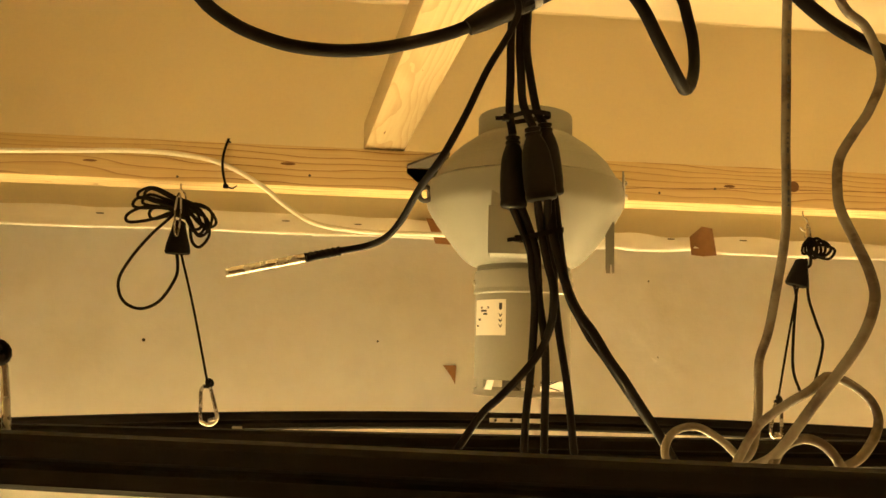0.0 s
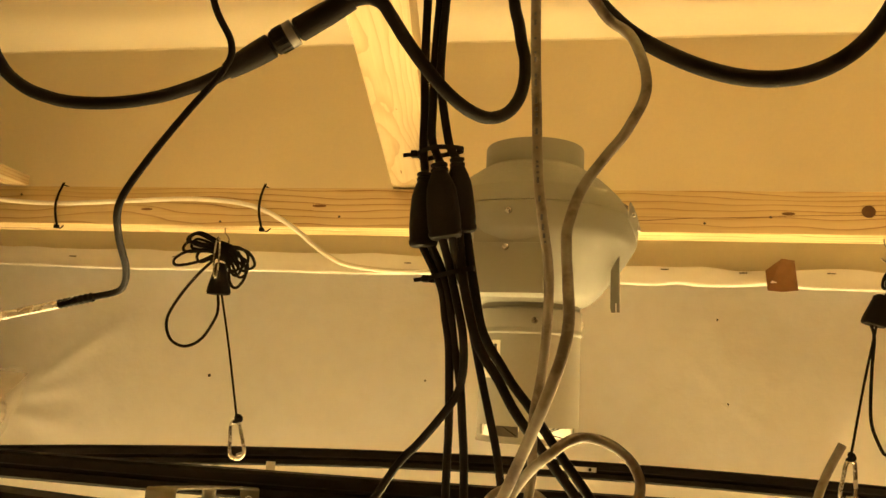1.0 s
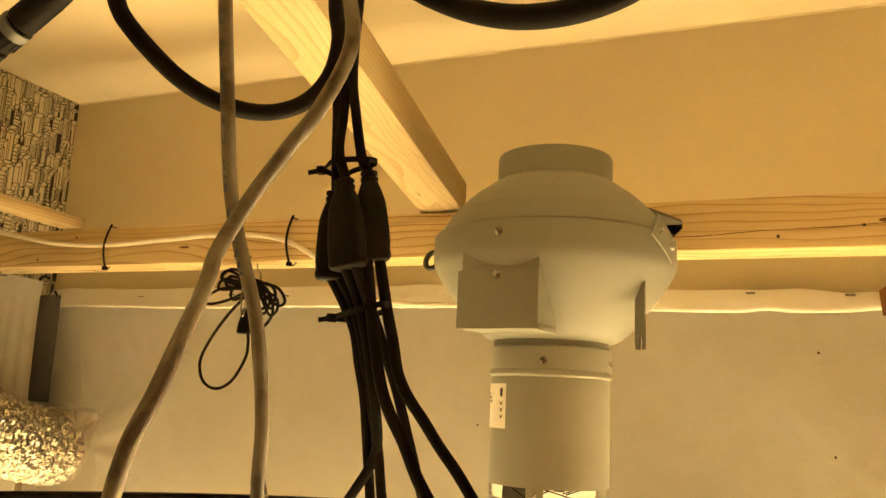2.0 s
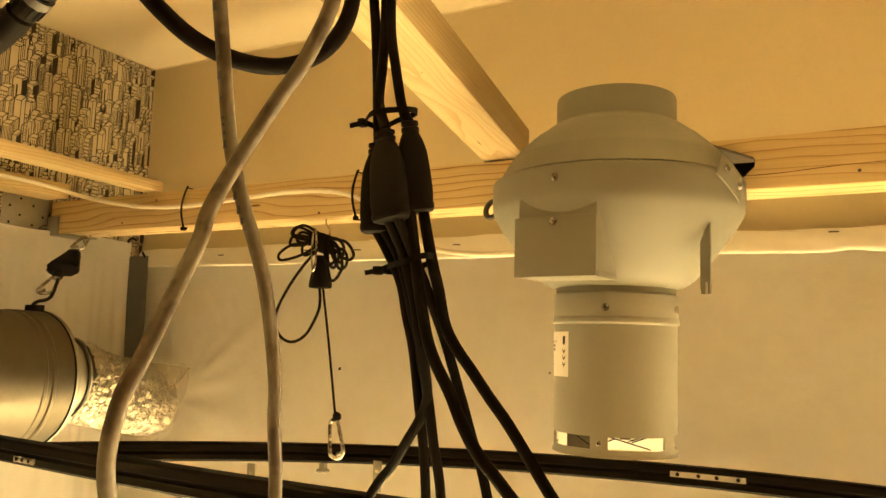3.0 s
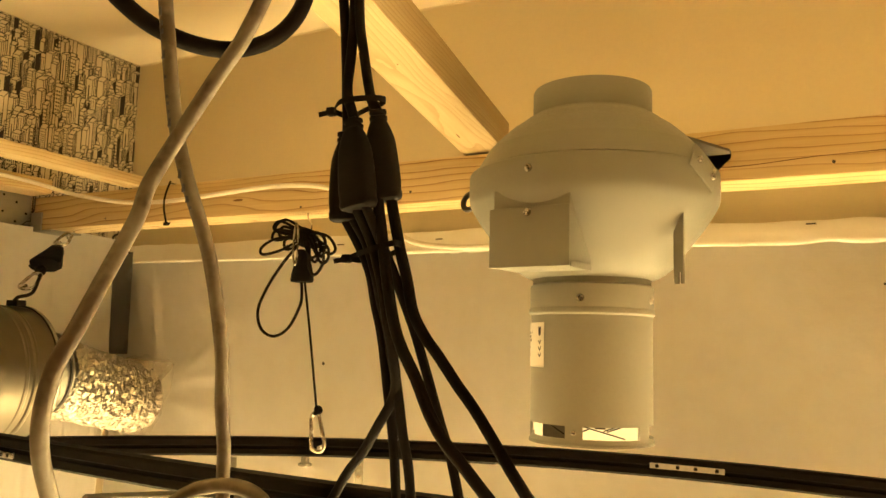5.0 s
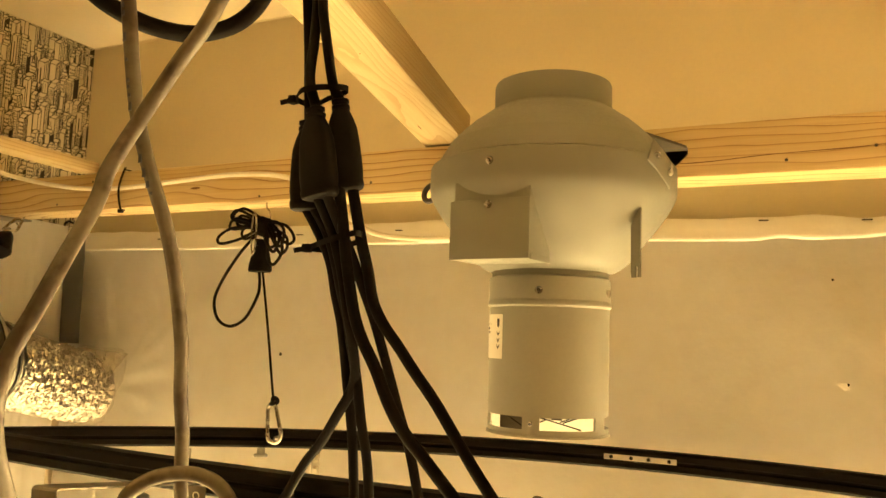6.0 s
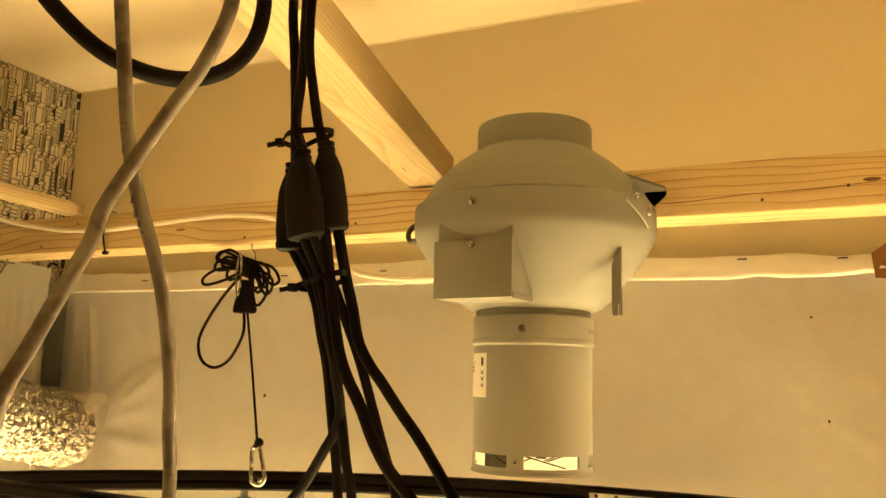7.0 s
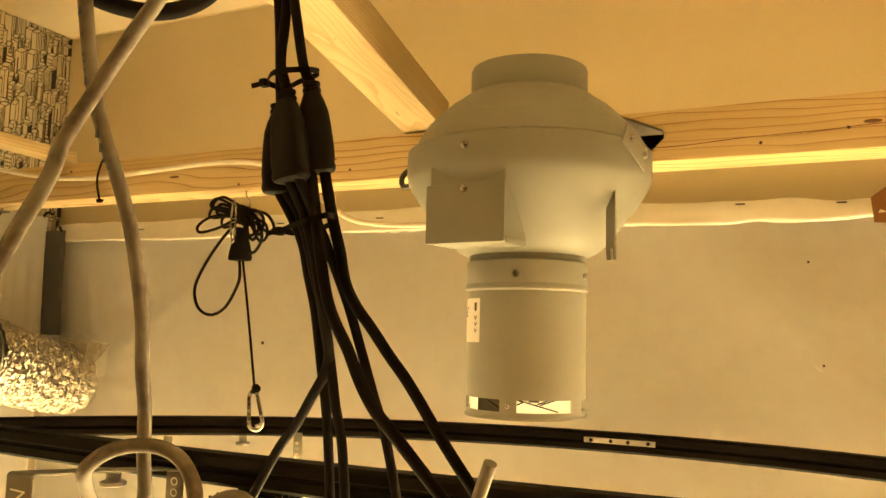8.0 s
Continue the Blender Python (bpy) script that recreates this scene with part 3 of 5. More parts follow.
# ---- lamp frame ----
def profile_bar(path, w, h, z):
    """A rounded black profile swept along a level path."""
    sec = [(-w / 2, -h / 2 + 0.003), (-w / 2 + 0.003, -h / 2), (w / 2 - 0.003, -h / 2), (w / 2, -h / 2 + 0.003), (w / 2, -0.003), (w / 2 - 0.003, -0.001), (w / 2 - 0.003, 0.001), (w / 2, 0.003),
           (w / 2, h / 2 - 0.003), (w / 2 - 0.003, h / 2), (-w / 2 + 0.003, h / 2), (-w / 2, h / 2 - 0.003), (-w / 2, 0.003), (-w / 2 + 0.003, 0.001), (-w / 2 + 0.003, -0.001), (-w / 2, -0.003)]
    bm = bmesh.new()
    rings = []
    for i, (x, y) in enumerate(path):
        a, b = path[max(i - 1, 0)], path[min(i + 1, len(path) - 1)]
        d = Vector((b[0] - a[0], b[1] - a[1], 0)).normalized()
        s = Vector((-d.y, d.x, 0))
        rings.append([bm.verts.new(Vector((x, y, z + v)) + s * u) for u, v in sec])
    k = len(sec)
    for a, b in zip(rings, rings[1:]):
        for i in range(k):
            bm.faces.new((a[i], a[(i + 1) % k], b[(i + 1) % k], b[i]))
    bm.faces.new(rings[0]), bm.faces.new(rings[-1][::-1])
    bmesh.ops.recalc_face_normals(bm, faces=bm.faces)
    return shade(bm, 40)


lamp = thing("grow_lamp", (0.27, 0.95, 1.8), "black profile frame of a hanging grow lamp", "lamp")
AX, AY, AR = 0.27, 0.424, 0.986
arc = [(AX + AR * math.sin(a), AY + AR * math.cos(a)) for a in np.linspace(-0.93, 0.90, 61)]
sub("rear_bar", profile_bar(arc, 0.020, 0.026, 1.802), BLACKMETAL, lamp)
sub("middle_bar", profile_bar([(x, 0.93 + 0.05 * ((x - 0.27) / 0.77) ** 2) for x in np.linspace(-0.588, 1.04, 32)], 0.022, 0.0285, 1.8118), BLACKMETAL, lamp)
sub("front_bar", profile_bar([(x, 0.542 - 0.246 * (x + 0.141)) for x in np.linspace(-0.34, 0.43, 8)], 0.022, 0.0275, 1.8472), BLACKMETAL, lamp)

# strips that join the lengths of the frame
def joint_strip(u0, u1, face):
    """A perforated strip let into the rear bar between two angles of its arc."""
    bm = bmesh.new()
    n = 10
    rr = AR - 0.0108 if face < 0 else AR + 0.0108
    for k in range(n):
        a0, a1 = u0 + (u1 - u0) * k / n, u0 + (u1 - u0) * (k + 1) / n
        q = [(AX + r * math.sin(a), AY + r * math.cos(a), z) for a, r, z in ((a0, rr, 1.8005), (a1, rr, 1.8005), (a1, rr, 1.8075), (a0, rr, 1.8075))]
        bm.faces.new([bm.verts.new(v) for v in q])
    bmesh.ops.remove_doubles(bm, verts=bm.verts, dist=1e-5)
    bmesh.ops.solidify(bm, geom=bm.faces[:], thickness=0.0006)
    s = sub("joint_strip", bm, STRIP, lamp, "bright perforated steel strip")
    for f in (0.1, 0.38, 0.62, 0.9):
        a = u0 + (u1 - u0) * f
        d = Vector((-math.sin(a), -math.cos(a), 0))
        b = moved(lathe([(0.0001, 0.0008), (0.0022, 0.0008), (0.0026, 0.0)], 10), Matrix.Translation((AX + rr * math.sin(a), AY + rr * math.cos(a), 1.804)) @ d.to_track_quat("Z", "Y").to_matrix().to_4x4())
        sub("grub_screw", b, BLACKMETAL, s, "black grub screw")


joint_strip(-0.028, 0.068, -1)
on_bar = Matrix.Translation((-0.437, 0.9605, 1.8055)) @ pose(0, 0, 0, 0, 0, -6.8)
strip = sub("joint_strip", moved(block(-0.024, 0.024, -0.0016, 0.0004, -0.0036, 0.0036, 0.0003), on_bar), STEEL, lamp, "bright perforated steel strip")
for x in (-0.017, -0.003, 0.012):
    sub("grub_screw", moved(lathe([(0.0001, 0.0008), (0.0022, 0.0008), (0.0026, 0.0)], 10), on_bar @ Matrix.Translation((x, -0.0016, 0)) @ pose(0, 0, 0, 90)), BLACKMETAL, strip, "black grub screw")


# lamp strip below the frame, with its brackets and bolts
def lamp_strip():
    ob = thing("led_strip", (-0.036, 1.0, 1.76), "black finned lamp strip slung below the frame", "lamp strip")
    sub("heat_sink", block(0.004, 0.060, 0.86, 1.02, 1.742, 1.768, 0.001), BLACKMETAL, ob)
    for k in range(15):
        y = 0.863 + 0.0106 * k
        sub("fin", block(0.006, 0.058, y, y + 0.0022, 1.767, 1.784 + 0.001 * (k % 3)), BLACKMETAL, ob)
    # bent bracket: a leg at each end and the plate between them
    front = sub("bracket_leg", block(-0.044, -0.017, 0.7630, 0.7646, 1.735, 1.8255, 0.0007), BROWNSTEEL, ob, "dark steel bracket leg with a stamped mark")
    for x0, z0, x1, z1 in ((-0.038, 1.8150, -0.023, 1.8140), (-0.023, 1.8140, -0.032, 1.8080), (-0.036, 1.8020, -0.024, 1.8020)):
        sub("stamped_mark", tube([(x0, 0.7628, z0), ((x0 + x1) / 2, 0.7627, (z0 + z1) / 2), (x1, 0.7628, z1)], 0.0007, 6, 2), ZINC, front)
    rear = sub("bracket_leg", block(-0.024, -0.004, 0.9130, 0.9146, 1.735, 1.8110, 0.0007), BROWNSTEEL, ob, "dark steel bracket leg with a stamped mark")
    for k in range(3):
        sub("stamped_mark", tube(ring_path((-0.014, 0.9127, 1.800 - 0.010 * k), (1, 0, 0), (0, 0, 1), 0.0035, 0.0032, 10), 0.0006, 6, 1, True), ZINC, rear)
    bm = bmesh.new()
    edge = [(-0.044, -0.017, 0.7630, 1.8240), (-0.0440, -0.0170, 0.7640, 1.8262), (-0.0438, -0.0168, 0.7665, 1.8275), (-0.040, -0.0125, 0.80, 1.8245), (-0.034, -0.0065, 0.857, 1.8185), (-0.024, -0.004, 0.9100, 1.8125), (-0.024, -0.004, 0.9135, 1.8100)]
    rows = [(bm.verts.new((x0, y, z)), bm.verts.new((x1, y, z))) for x0, x1, y, z in edge]
    for p, q in zip(rows, rows[1:]):
        bm.faces.new((p[0], p[1], q[1], q[0]))
    bmesh.ops.recalc_face_normals(bm, faces=bm.faces)
    bmesh.ops.solidify(bm, geom=bm.faces[:], thickness=0.0016)
    sub("bridge_plate", shade(bm, 40), BROWNSTEEL, ob, "dark steel bridge plate")
    knob(-0.031, 0.857, 1.8035, 1.8165, 0.0108, ob)


def knob(x, y, z0, z1, r, parent):
    """A knurled thumb bolt, its flat head down."""
    prof = [(0.0001, 0.0), (r * 0.94, 0.0), (r, 0.0006), (r, 0.0034), (r * 0.92, 0.004), (r * 0.58, 0.0042)]
    z = 0.0046
    while z < z1 - z0:
        prof += [(r * 0.54, z), (r * 0.60, z + 0.0005), (r * 0.60, z + 0.0008)]
        z += 0.0013
    b = sub("thumb_bolt", moved(lathe(prof, 24), Matrix.Translation((x, y, z0))), GALV, parent, "zinc thumb bolt")
    for k in range(18):
        a = 2 * math.pi * k / 18
        sub("knurl", moved(block(r * 0.99, r * 1.02, -0.0008, 0.0008, 0.0008, 0.0032), Matrix.Translation((x, y, z0)) @ pose(0, 0, 0, 0, 0, math.degrees(a))), GALV, b)


lamp_strip()
for x, y, z0, z1 in ((-0.243, 1.150, 1.762, 1.799), (-0.137, 1.290, 1.755, 1.797)):
    tab = sub("hanger_tab", block(x - 0.007, x + 0.007, y, y + 0.0015, z0, z1, 0.0005), GALV, lamp, "zinc tab with a stamped mark")
    for k in range(3):
        sub("stamped_mark", block(x - 0.003, x + 0.003, y - 0.0005, y + 0.0003, z1 - 0.016 - 0.008 * k, z1 - 0.0125 - 0.008 * k), STEEL, tab)
knob(-0.212, 1.265, 1.7775, 1.7890, 0.0095, lamp)


# ---- cords and cables ----
def cord(name, pts, r, material, label, category, group="", n=12, per=8):
    return tagged(part(name, tube(pts, r, n, per), material), label, category, group)


FIRST_RUN = [(0.278, 0.46, 2.53), (0.2803, 0.5013, 2.2178), (0.2805, 0.5170, 2.1130), (0.2819, 0.5235, 2.0669), (0.2834, 0.5291, 2.0305), (0.2859, 0.5341, 2.0098), (0.2896, 0.5445, 1.9803), (0.2883, 0.5549, 1.9473), (0.2855, 0.5600, 1.9245),
                     (0.2825, 0.5657, 1.9081), (0.2822, 0.5668, 1.8909), (0.2820, 0.5685, 1.8747), (0.2772, 0.5674, 1.8551), (0.262, 0.56, 1.845)]
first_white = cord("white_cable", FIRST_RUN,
     0.0027, SHADEDCORD, "white sheathed cable hanging from the ceiling down to the lamp", "cable", "white cables")
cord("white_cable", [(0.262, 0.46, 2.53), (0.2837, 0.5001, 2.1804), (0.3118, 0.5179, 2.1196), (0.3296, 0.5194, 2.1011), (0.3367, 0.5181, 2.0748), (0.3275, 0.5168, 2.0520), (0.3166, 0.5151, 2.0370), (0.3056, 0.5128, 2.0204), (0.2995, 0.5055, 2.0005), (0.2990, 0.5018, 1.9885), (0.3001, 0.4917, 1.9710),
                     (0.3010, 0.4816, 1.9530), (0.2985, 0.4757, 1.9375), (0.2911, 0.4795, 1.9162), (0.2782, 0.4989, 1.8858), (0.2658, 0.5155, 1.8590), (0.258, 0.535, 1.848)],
     0.0027, SHADEDCORD, "white sheathed cable curving out and down to the lamp", "cable", "white cables")
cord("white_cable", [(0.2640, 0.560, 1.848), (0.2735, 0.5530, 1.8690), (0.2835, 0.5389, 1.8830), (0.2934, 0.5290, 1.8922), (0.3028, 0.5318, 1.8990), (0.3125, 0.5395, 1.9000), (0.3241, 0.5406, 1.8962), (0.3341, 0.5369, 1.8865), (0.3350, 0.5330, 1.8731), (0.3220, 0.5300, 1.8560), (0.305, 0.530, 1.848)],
     0.0026, SHADEDCORD, "white cable coiled in a wide loop on the lamp", "cable", "white cable loops")
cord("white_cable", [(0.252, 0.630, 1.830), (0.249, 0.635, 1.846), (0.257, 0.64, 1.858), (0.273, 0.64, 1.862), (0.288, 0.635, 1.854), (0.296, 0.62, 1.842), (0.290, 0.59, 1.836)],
     0.0027, SHADEDCORD, "white cable coiled in a small loop on the lamp", "cable", "white cable loops")
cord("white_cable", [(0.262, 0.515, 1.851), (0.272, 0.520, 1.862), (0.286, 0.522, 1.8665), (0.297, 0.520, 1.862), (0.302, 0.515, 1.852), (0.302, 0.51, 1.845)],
     0.0027, SHADEDCORD, "white cable coiled in a small loop on the lamp", "cable", "white cable loops")
cord("white_cable", [(0.418, 0.56, 1.86), (0.425, 0.555, 1.885), (0.4325, 0.55, 1.903)], 0.0021, SHADEDCORD, "cut end of a white cable standing up beside the lamp", "cable", "white cable loops")

RUN_C = np.array([tuple(q) for q in smooth_path(FIRST_RUN)])
RUN_Z = -RUN_C[:, 2]
rng = random.Random(3)
z = 2.122
while z > 1.998:
    h = rng.choice((0.0012, 0.0018, 0.0025, 0.0032))
    x, y = (float(np.interp(-z, RUN_Z, RUN_C[:, k])) for k in (0, 1))
    part("print_bar", block(x - 0.0007, x + 0.0005, y - 0.00282, y - 0.0022, z - h, z), PRINT, first_white)
    z -= h + rng.choice((0.0012, 0.0018, 0.006))

# heavy supply cable with its screw connector
cord("power_cable", [(-0.10, 0.58, 2.53), (-0.094, 0.572, 2.30), (-0.086, 0.565, 2.20), (-0.070, 0.556, 2.132), (-0.056, 0.552, 2.108), (-0.037, 0.548, 2.093), (-0.019, 0.546, 2.085), (0.0, 0.547, 2.081), (0.025, 0.552, 2.082), (0.049, 0.557, 2.087), (0.071, 0.555, 2.092), (0.089, 0.550, 2.096), (0.106, 0.545, 2.102)],
     0.0040, RUBBER, "thick black rubber power cable hanging in a loop", "cable", "black power cables")
cord("power_cable", [(0.1660, 0.5450, 2.1380), (0.1800, 0.5470, 2.1420), (0.1896, 0.5466, 2.1385), (0.1964, 0.5457, 2.1290), (0.2050, 0.5443, 2.1155), (0.2163, 0.5514, 2.1010), (0.2282, 0.5617, 2.0889), (0.2401, 0.5768, 2.0829), (0.2501, 0.5939, 2.0847), (0.2600, 0.6089, 2.0943), (0.2666, 0.6187, 2.1109), (0.2678, 0.6237, 2.1329), (0.2635, 0.6251, 2.1557), (0.2554, 0.6373, 2.2262), (0.25, 0.66, 2.53)],
     0.0040, RUBBER, "thick black rubber power cable hanging in a loop", "cable", "black power cables")
cord("power_cable", [(0.27, 0.62, 2.53), (0.284, 0.608, 2.30), (0.2894, 0.5928, 2.2272), (0.3018, 0.5777, 2.1702), (0.3260, 0.5632, 2.1289), (0.3580, 0.5509, 2.1018), (0.3921, 0.5437, 2.0880), (0.4245, 0.5418, 2.0908), (0.4530, 0.5455, 2.1126), (0.4756, 0.5555, 2.1543), (0.4907, 0.5719, 2.2167), (0.498, 0.590, 2.30), (0.50, 0.60, 2.53)],
     0.0045, RUBBER, "thick black rubber power cable hanging in a loop", "cable", "black power cables")


def screw_connector():
    a, b = Vector((0.100, 0.545, 2.0985)), Vector((0.172, 0.545, 2.1405))
    ob = thing("cable_connector", a, "black screw connector with a grey ring joining two power cables", "connector")
    m = (b - a).to_track_quat("Z", "Y").to_matrix().to_4x4()
    L = (b - a).length

    def turned(name, prof, mat, label=""):
        return part(name, moved(lathe(prof, 28), m), mat, ob, label)

    turned("gland", [(0.0001, -0.001), (0.0050, -0.001), (0.0056, 0.002), (0.0066, 0.010), (0.0074, 0.022), (0.0074, 0.029), (0.006, 0.030), (0.0001, 0.030)], BLACKPLAST)
    turned("coupling", [(0.0001, 0.030), (0.0055, 0.030), (0.0072, 0.0315), (0.0076, 0.034), (0.0076, 0.042), (0.006, 0.043), (0.0001, 0.043)], BLACKPLAST)
    turned("grey_ring", [(0.0060, 0.0405), (0.0080, 0.0405), (0.0080, 0.0455), (0.0060, 0.0455)], NYLON, "grey nylon ring")
    turned("socket", [(0.0001, 0.0465), (0.0060, 0.0465), (0.0074, 0.048), (0.0072, L * 0.8), (0.0062, L), (0.0001, L)], BLACKPLAST)
    for k in range(14):
        c = 2 * math.pi * k / 14
        part("grip_rib", moved(block(0.0074, 0.0081, -0.0005, 0.0005, 0.0335, 0.0400, 0.0002), m @ pose(0, 0, 0, 0, 0, math.degrees(c))), BLACKPLAST, ob)


screw_connector()


def temperature_probe():
    ob = thing("temperature_probe", (0.011, 0.54, 1.957), "steel temperature probe on a thin black lead hanging over the lamp", "sensor")
    lead = [(0.085, 0.50, 2.53), (0.10, 0.50, 2.18), (0.109, 0.50, 2.122), (0.121, 0.502, 2.096), (0.118, 0.502, 2.081), (0.104, 0.493, 2.054), (0.092, 0.482, 2.026), (0.081, 0.480, 2.004), (0.071, 0.498, 1.991), (0.063, 0.521, 1.978), (0.055, 0.535, 1.970), (0.044, 0.545, 1.966), (0.026, 0.545, 1.962), (0.012, 0.541, 1.957)]
    sub("lead", tube(lead, 0.0019, 10, 8), RUBBER, ob)
    a, b = Vector((0.030, 0.5455, 1.9628)), Vector((-0.031, 0.54, 1.948))
    d = b - a
    sub("sleeve", tube([a + d * k for k in (0.0, 0.08, 0.16, 0.24, 0.32)], lambda u: 0.0026 + 0.00025 * math.sin(u * 40), 12, 10), BLACKPLAST, ob)
    sub("steel_tip", tube([a + d * k for k in (0.31, 0.33, 0.6, 0.97, 0.99, 1.0)], lambda u: 0.0025 if u < 0.93 else 0.0024 - 0.004 * (u - 0.93), 16, 3), STEEL, ob, "polished steel tube")


temperature_probe()

# bundle of lamp leads with three splitters
BUND = "black lamp lead in a tied bundle"
for top in ([(0.163, 0.785, 2.53), (0.1655, 0.787, 2.37), (0.1665, 0.788, 2.28), (0.1665, 0.7890, 2.2212), (0.1663, 0.7936, 2.1931), (0.1671, 0.7973, 2.1577), (0.1671, 0.8000, 2.1274), (0.170, 0.798, 2.106)],
            [(0.175, 0.79, 2.53), (0.177, 0.790, 2.37), (0.1775, 0.791, 2.28), (0.1752, 0.7930, 2.219), (0.1745, 0.7940, 2.1863), (0.1756, 0.7910, 2.1613), (0.1770, 0.7862, 2.132), (0.1855, 0.783, 2.110)],
            [(0.19, 0.79, 2.53), (0.1865, 0.790, 2.37), (0.184, 0.790, 2.28), (0.1812, 0.7908, 2.2195), (0.1808, 0.7927, 2.1876), (0.1843, 0.7941, 2.1629), (0.1912, 0.7948, 2.1290), (0.198, 0.795, 2.116)]):
    cord("lamp_lead", top, 0.0038, RUBBER, BUND, "cable", "lamp leads")


def splitter(x, y, z, lean, turn, s):
    """A moulded two-way splitter, wider at its foot."""
    ob = thing("cable_splitter", (x, y, z), "black moulded cable splitter tied into the lead bundle", "splitter", "cable splitters")
    bm = bmesh.new()
    prof = [(0.0050, 0.0042, 0.037), (0.0058, 0.005, 0.0365), (0.0058, 0.005, 0.0345), (0.0048, 0.0042, 0.034), (0.0048, 0.0042, 0.0325), (0.0060, 0.0052, 0.032), (0.0060, 0.0052, 0.030), (0.0052, 0.0046, 0.0295), (0.0062, 0.0055, 0.027),
            (0.0080, 0.0066, 0.022), (0.0098, 0.0076, 0.015), (0.0106, 0.0082, 0.006), (0.0112, 0.0084, -0.006), (0.0114, 0.0084, -0.016), (0.0108, 0.0082, -0.022), (0.0114, 0.0084, -0.0235), (0.0113, 0.0084, -0.0262), (0.0104, 0.0078, -0.0282), (0.0085, 0.006, -0.0292)]
    n = 24
    rings = []
    for a, b, h in prof:
        ring = []
        for i in range(n):
            c, q = math.cos(2 * math.pi * i / n), math.sin(2 * math.pi * i / n)
            e = 0.7
            ring.append(bm.verts.new((s * 1.25 * a * math.copysign(abs(c) ** e, c), 1.1 * b * math.copysign(abs(q) ** e, q), h)))
        rings.append(ring)
    for p, q in zip(rings, rings[1:]):
        for i in range(n):
            bm.faces.new((p[i], p[(i + 1) % n], q[(i + 1) % n], q[i]))
    bm.faces.new(rings[0]), bm.faces.new(rings[-1])
    bmesh.ops.recalc_face_normals(bm, faces=bm.faces)
    part("body", shade(moved(bm, pose(0, 0, 0, 0, lean, turn)), 40), BLACKPLAST, ob)


splitter(0.171, 0.797, 2.067, -2, 30, 0.86)
splitter(0.190, 0.782, 2.072, -8, -8, 1.0)
splitter(0.2025, 0.796, 2.080, -7, 25, 0.86)
starts = [(0.169, 0.798, 2.043), (0.177, 0.796, 2.043), (0.190, 0.783, 2.046), (0.199, 0.782, 2.046), (0.203, 0.791, 2.053), (0.2085, 0.800, 2.053)]
runs = [
    [(0.180, 0.803, 2.022), (0.189, 0.806, 2.001), (0.192, 0.810, 1.979), (0.1955, 0.815, 1.955), (0.196, 0.825, 1.915), (0.1955, 0.834, 1.885), (0.194, 0.842, 1.854), (0.193, 0.85, 1.80)],
    [(0.187, 0.803, 2.022), (0.194, 0.805, 2.001), (0.197, 0.810, 1.979), (0.200, 0.816, 1.955), (0.206, 0.820, 1.922), (0.2085, 0.826, 1.888), (0.210, 0.835, 1.856), (0.211, 0.842, 1.80)],
    [(0.196, 0.795, 2.022), (0.200, 0.799, 2.004), (0.204, 0.800, 1.988), (0.209, 0.799, 1.967), (0.210, 0.807, 1.943), (0.207, 0.817, 1.924), (0.201, 0.822, 1.910), (0.188, 0.826, 1.892), (0.168, 0.836, 1.869), (0.150, 0.841, 1.850), (0.118, 0.845, 1.80)],
    [(0.203, 0.797, 2.022), (0.208, 0.805, 2.004), (0.212, 0.814, 1.984), (0.2165, 0.825, 1.960), (0.223, 0.835, 1.927), (0.230, 0.842, 1.896), (0.237, 0.851, 1.862), (0.246, 0.862, 1.80)],
    [(0.2067, 0.7941, 2.0202), (0.2108, 0.7934, 1.9988), (0.2198, 0.7903, 1.9661), (0.2283, 0.7886, 1.9474), (0.2419, 0.7851, 1.9279), (0.2538, 0.7821, 1.9073), (0.2662, 0.7808, 1.8902), (0.2801, 0.7867, 1.8721), (0.3098, 0.7992, 1.8328), (0.33, 0.81, 1.80)],
    [(0.2140, 0.8046, 2.0190), (0.2180, 0.8095, 1.9965), (0.2228, 0.8110, 1.9735), (0.2294, 0.8158, 1.9575), (0.2387, 0.8210, 1.9430), (0.2510, 0.8259, 1.9241), (0.2671, 0.8271, 1.9041), (0.2942, 0.8281, 1.8654), (0.3191, 0.8295, 1.8324), (0.34, 0.835, 1.80)],
]
for k, (a, run) in enumerate(zip(starts, runs)):
    cord("lamp_lead", [a] + run, 0.0042 if k > 3 else 0.0037, RUBBER, BUND + (", bent out to the lamp" if k in (2, 5) else ""), "cable", "lamp leads")


def bundle_tie(pts, tail):
    ob = thing("cable_tie", pts[0], "black nylon cable tie round the lead bundle", "cable tie", "bundle ties")
    c = [Vector(p) for p in pts]
    bm = bmesh.new()
    path = smooth_path(c + [c[0]], 6)
    rings = []
    for i, q in enumerate(path[:-1]):
        rings.append([bm.verts.new(q + Vector((0, 0, h))) for h in (-0.0022, 0.0022)])
    for i in range(len(rings)):
        a, b = rings[i], rings[(i + 1) % len(rings)]
        bm.faces.new((a[0], b[0], b[1], a[1]))
    bmesh.ops.solidify(bm, geom=bm.faces[:], thickness=0.0010)
    sub("band", shade(bm, 60), BLACKPLAST, ob)
    h = Vector(tail)
    sub("tail", moved(block(-0.010, 0.0, -0.0005, 0.0005, -0.0018, 0.0018), Matrix.Translation(h) @ pose(0, 0, 0, 8, -10, 12)), BLACKPLAST, ob)
    sub("head", block(h.x - 0.003, h.x + 0.003, h.y - 0.003, h.y + 0.003, h.z - 0.003, h.z + 0.003, 0.0008), BLACKPLAST, ob)


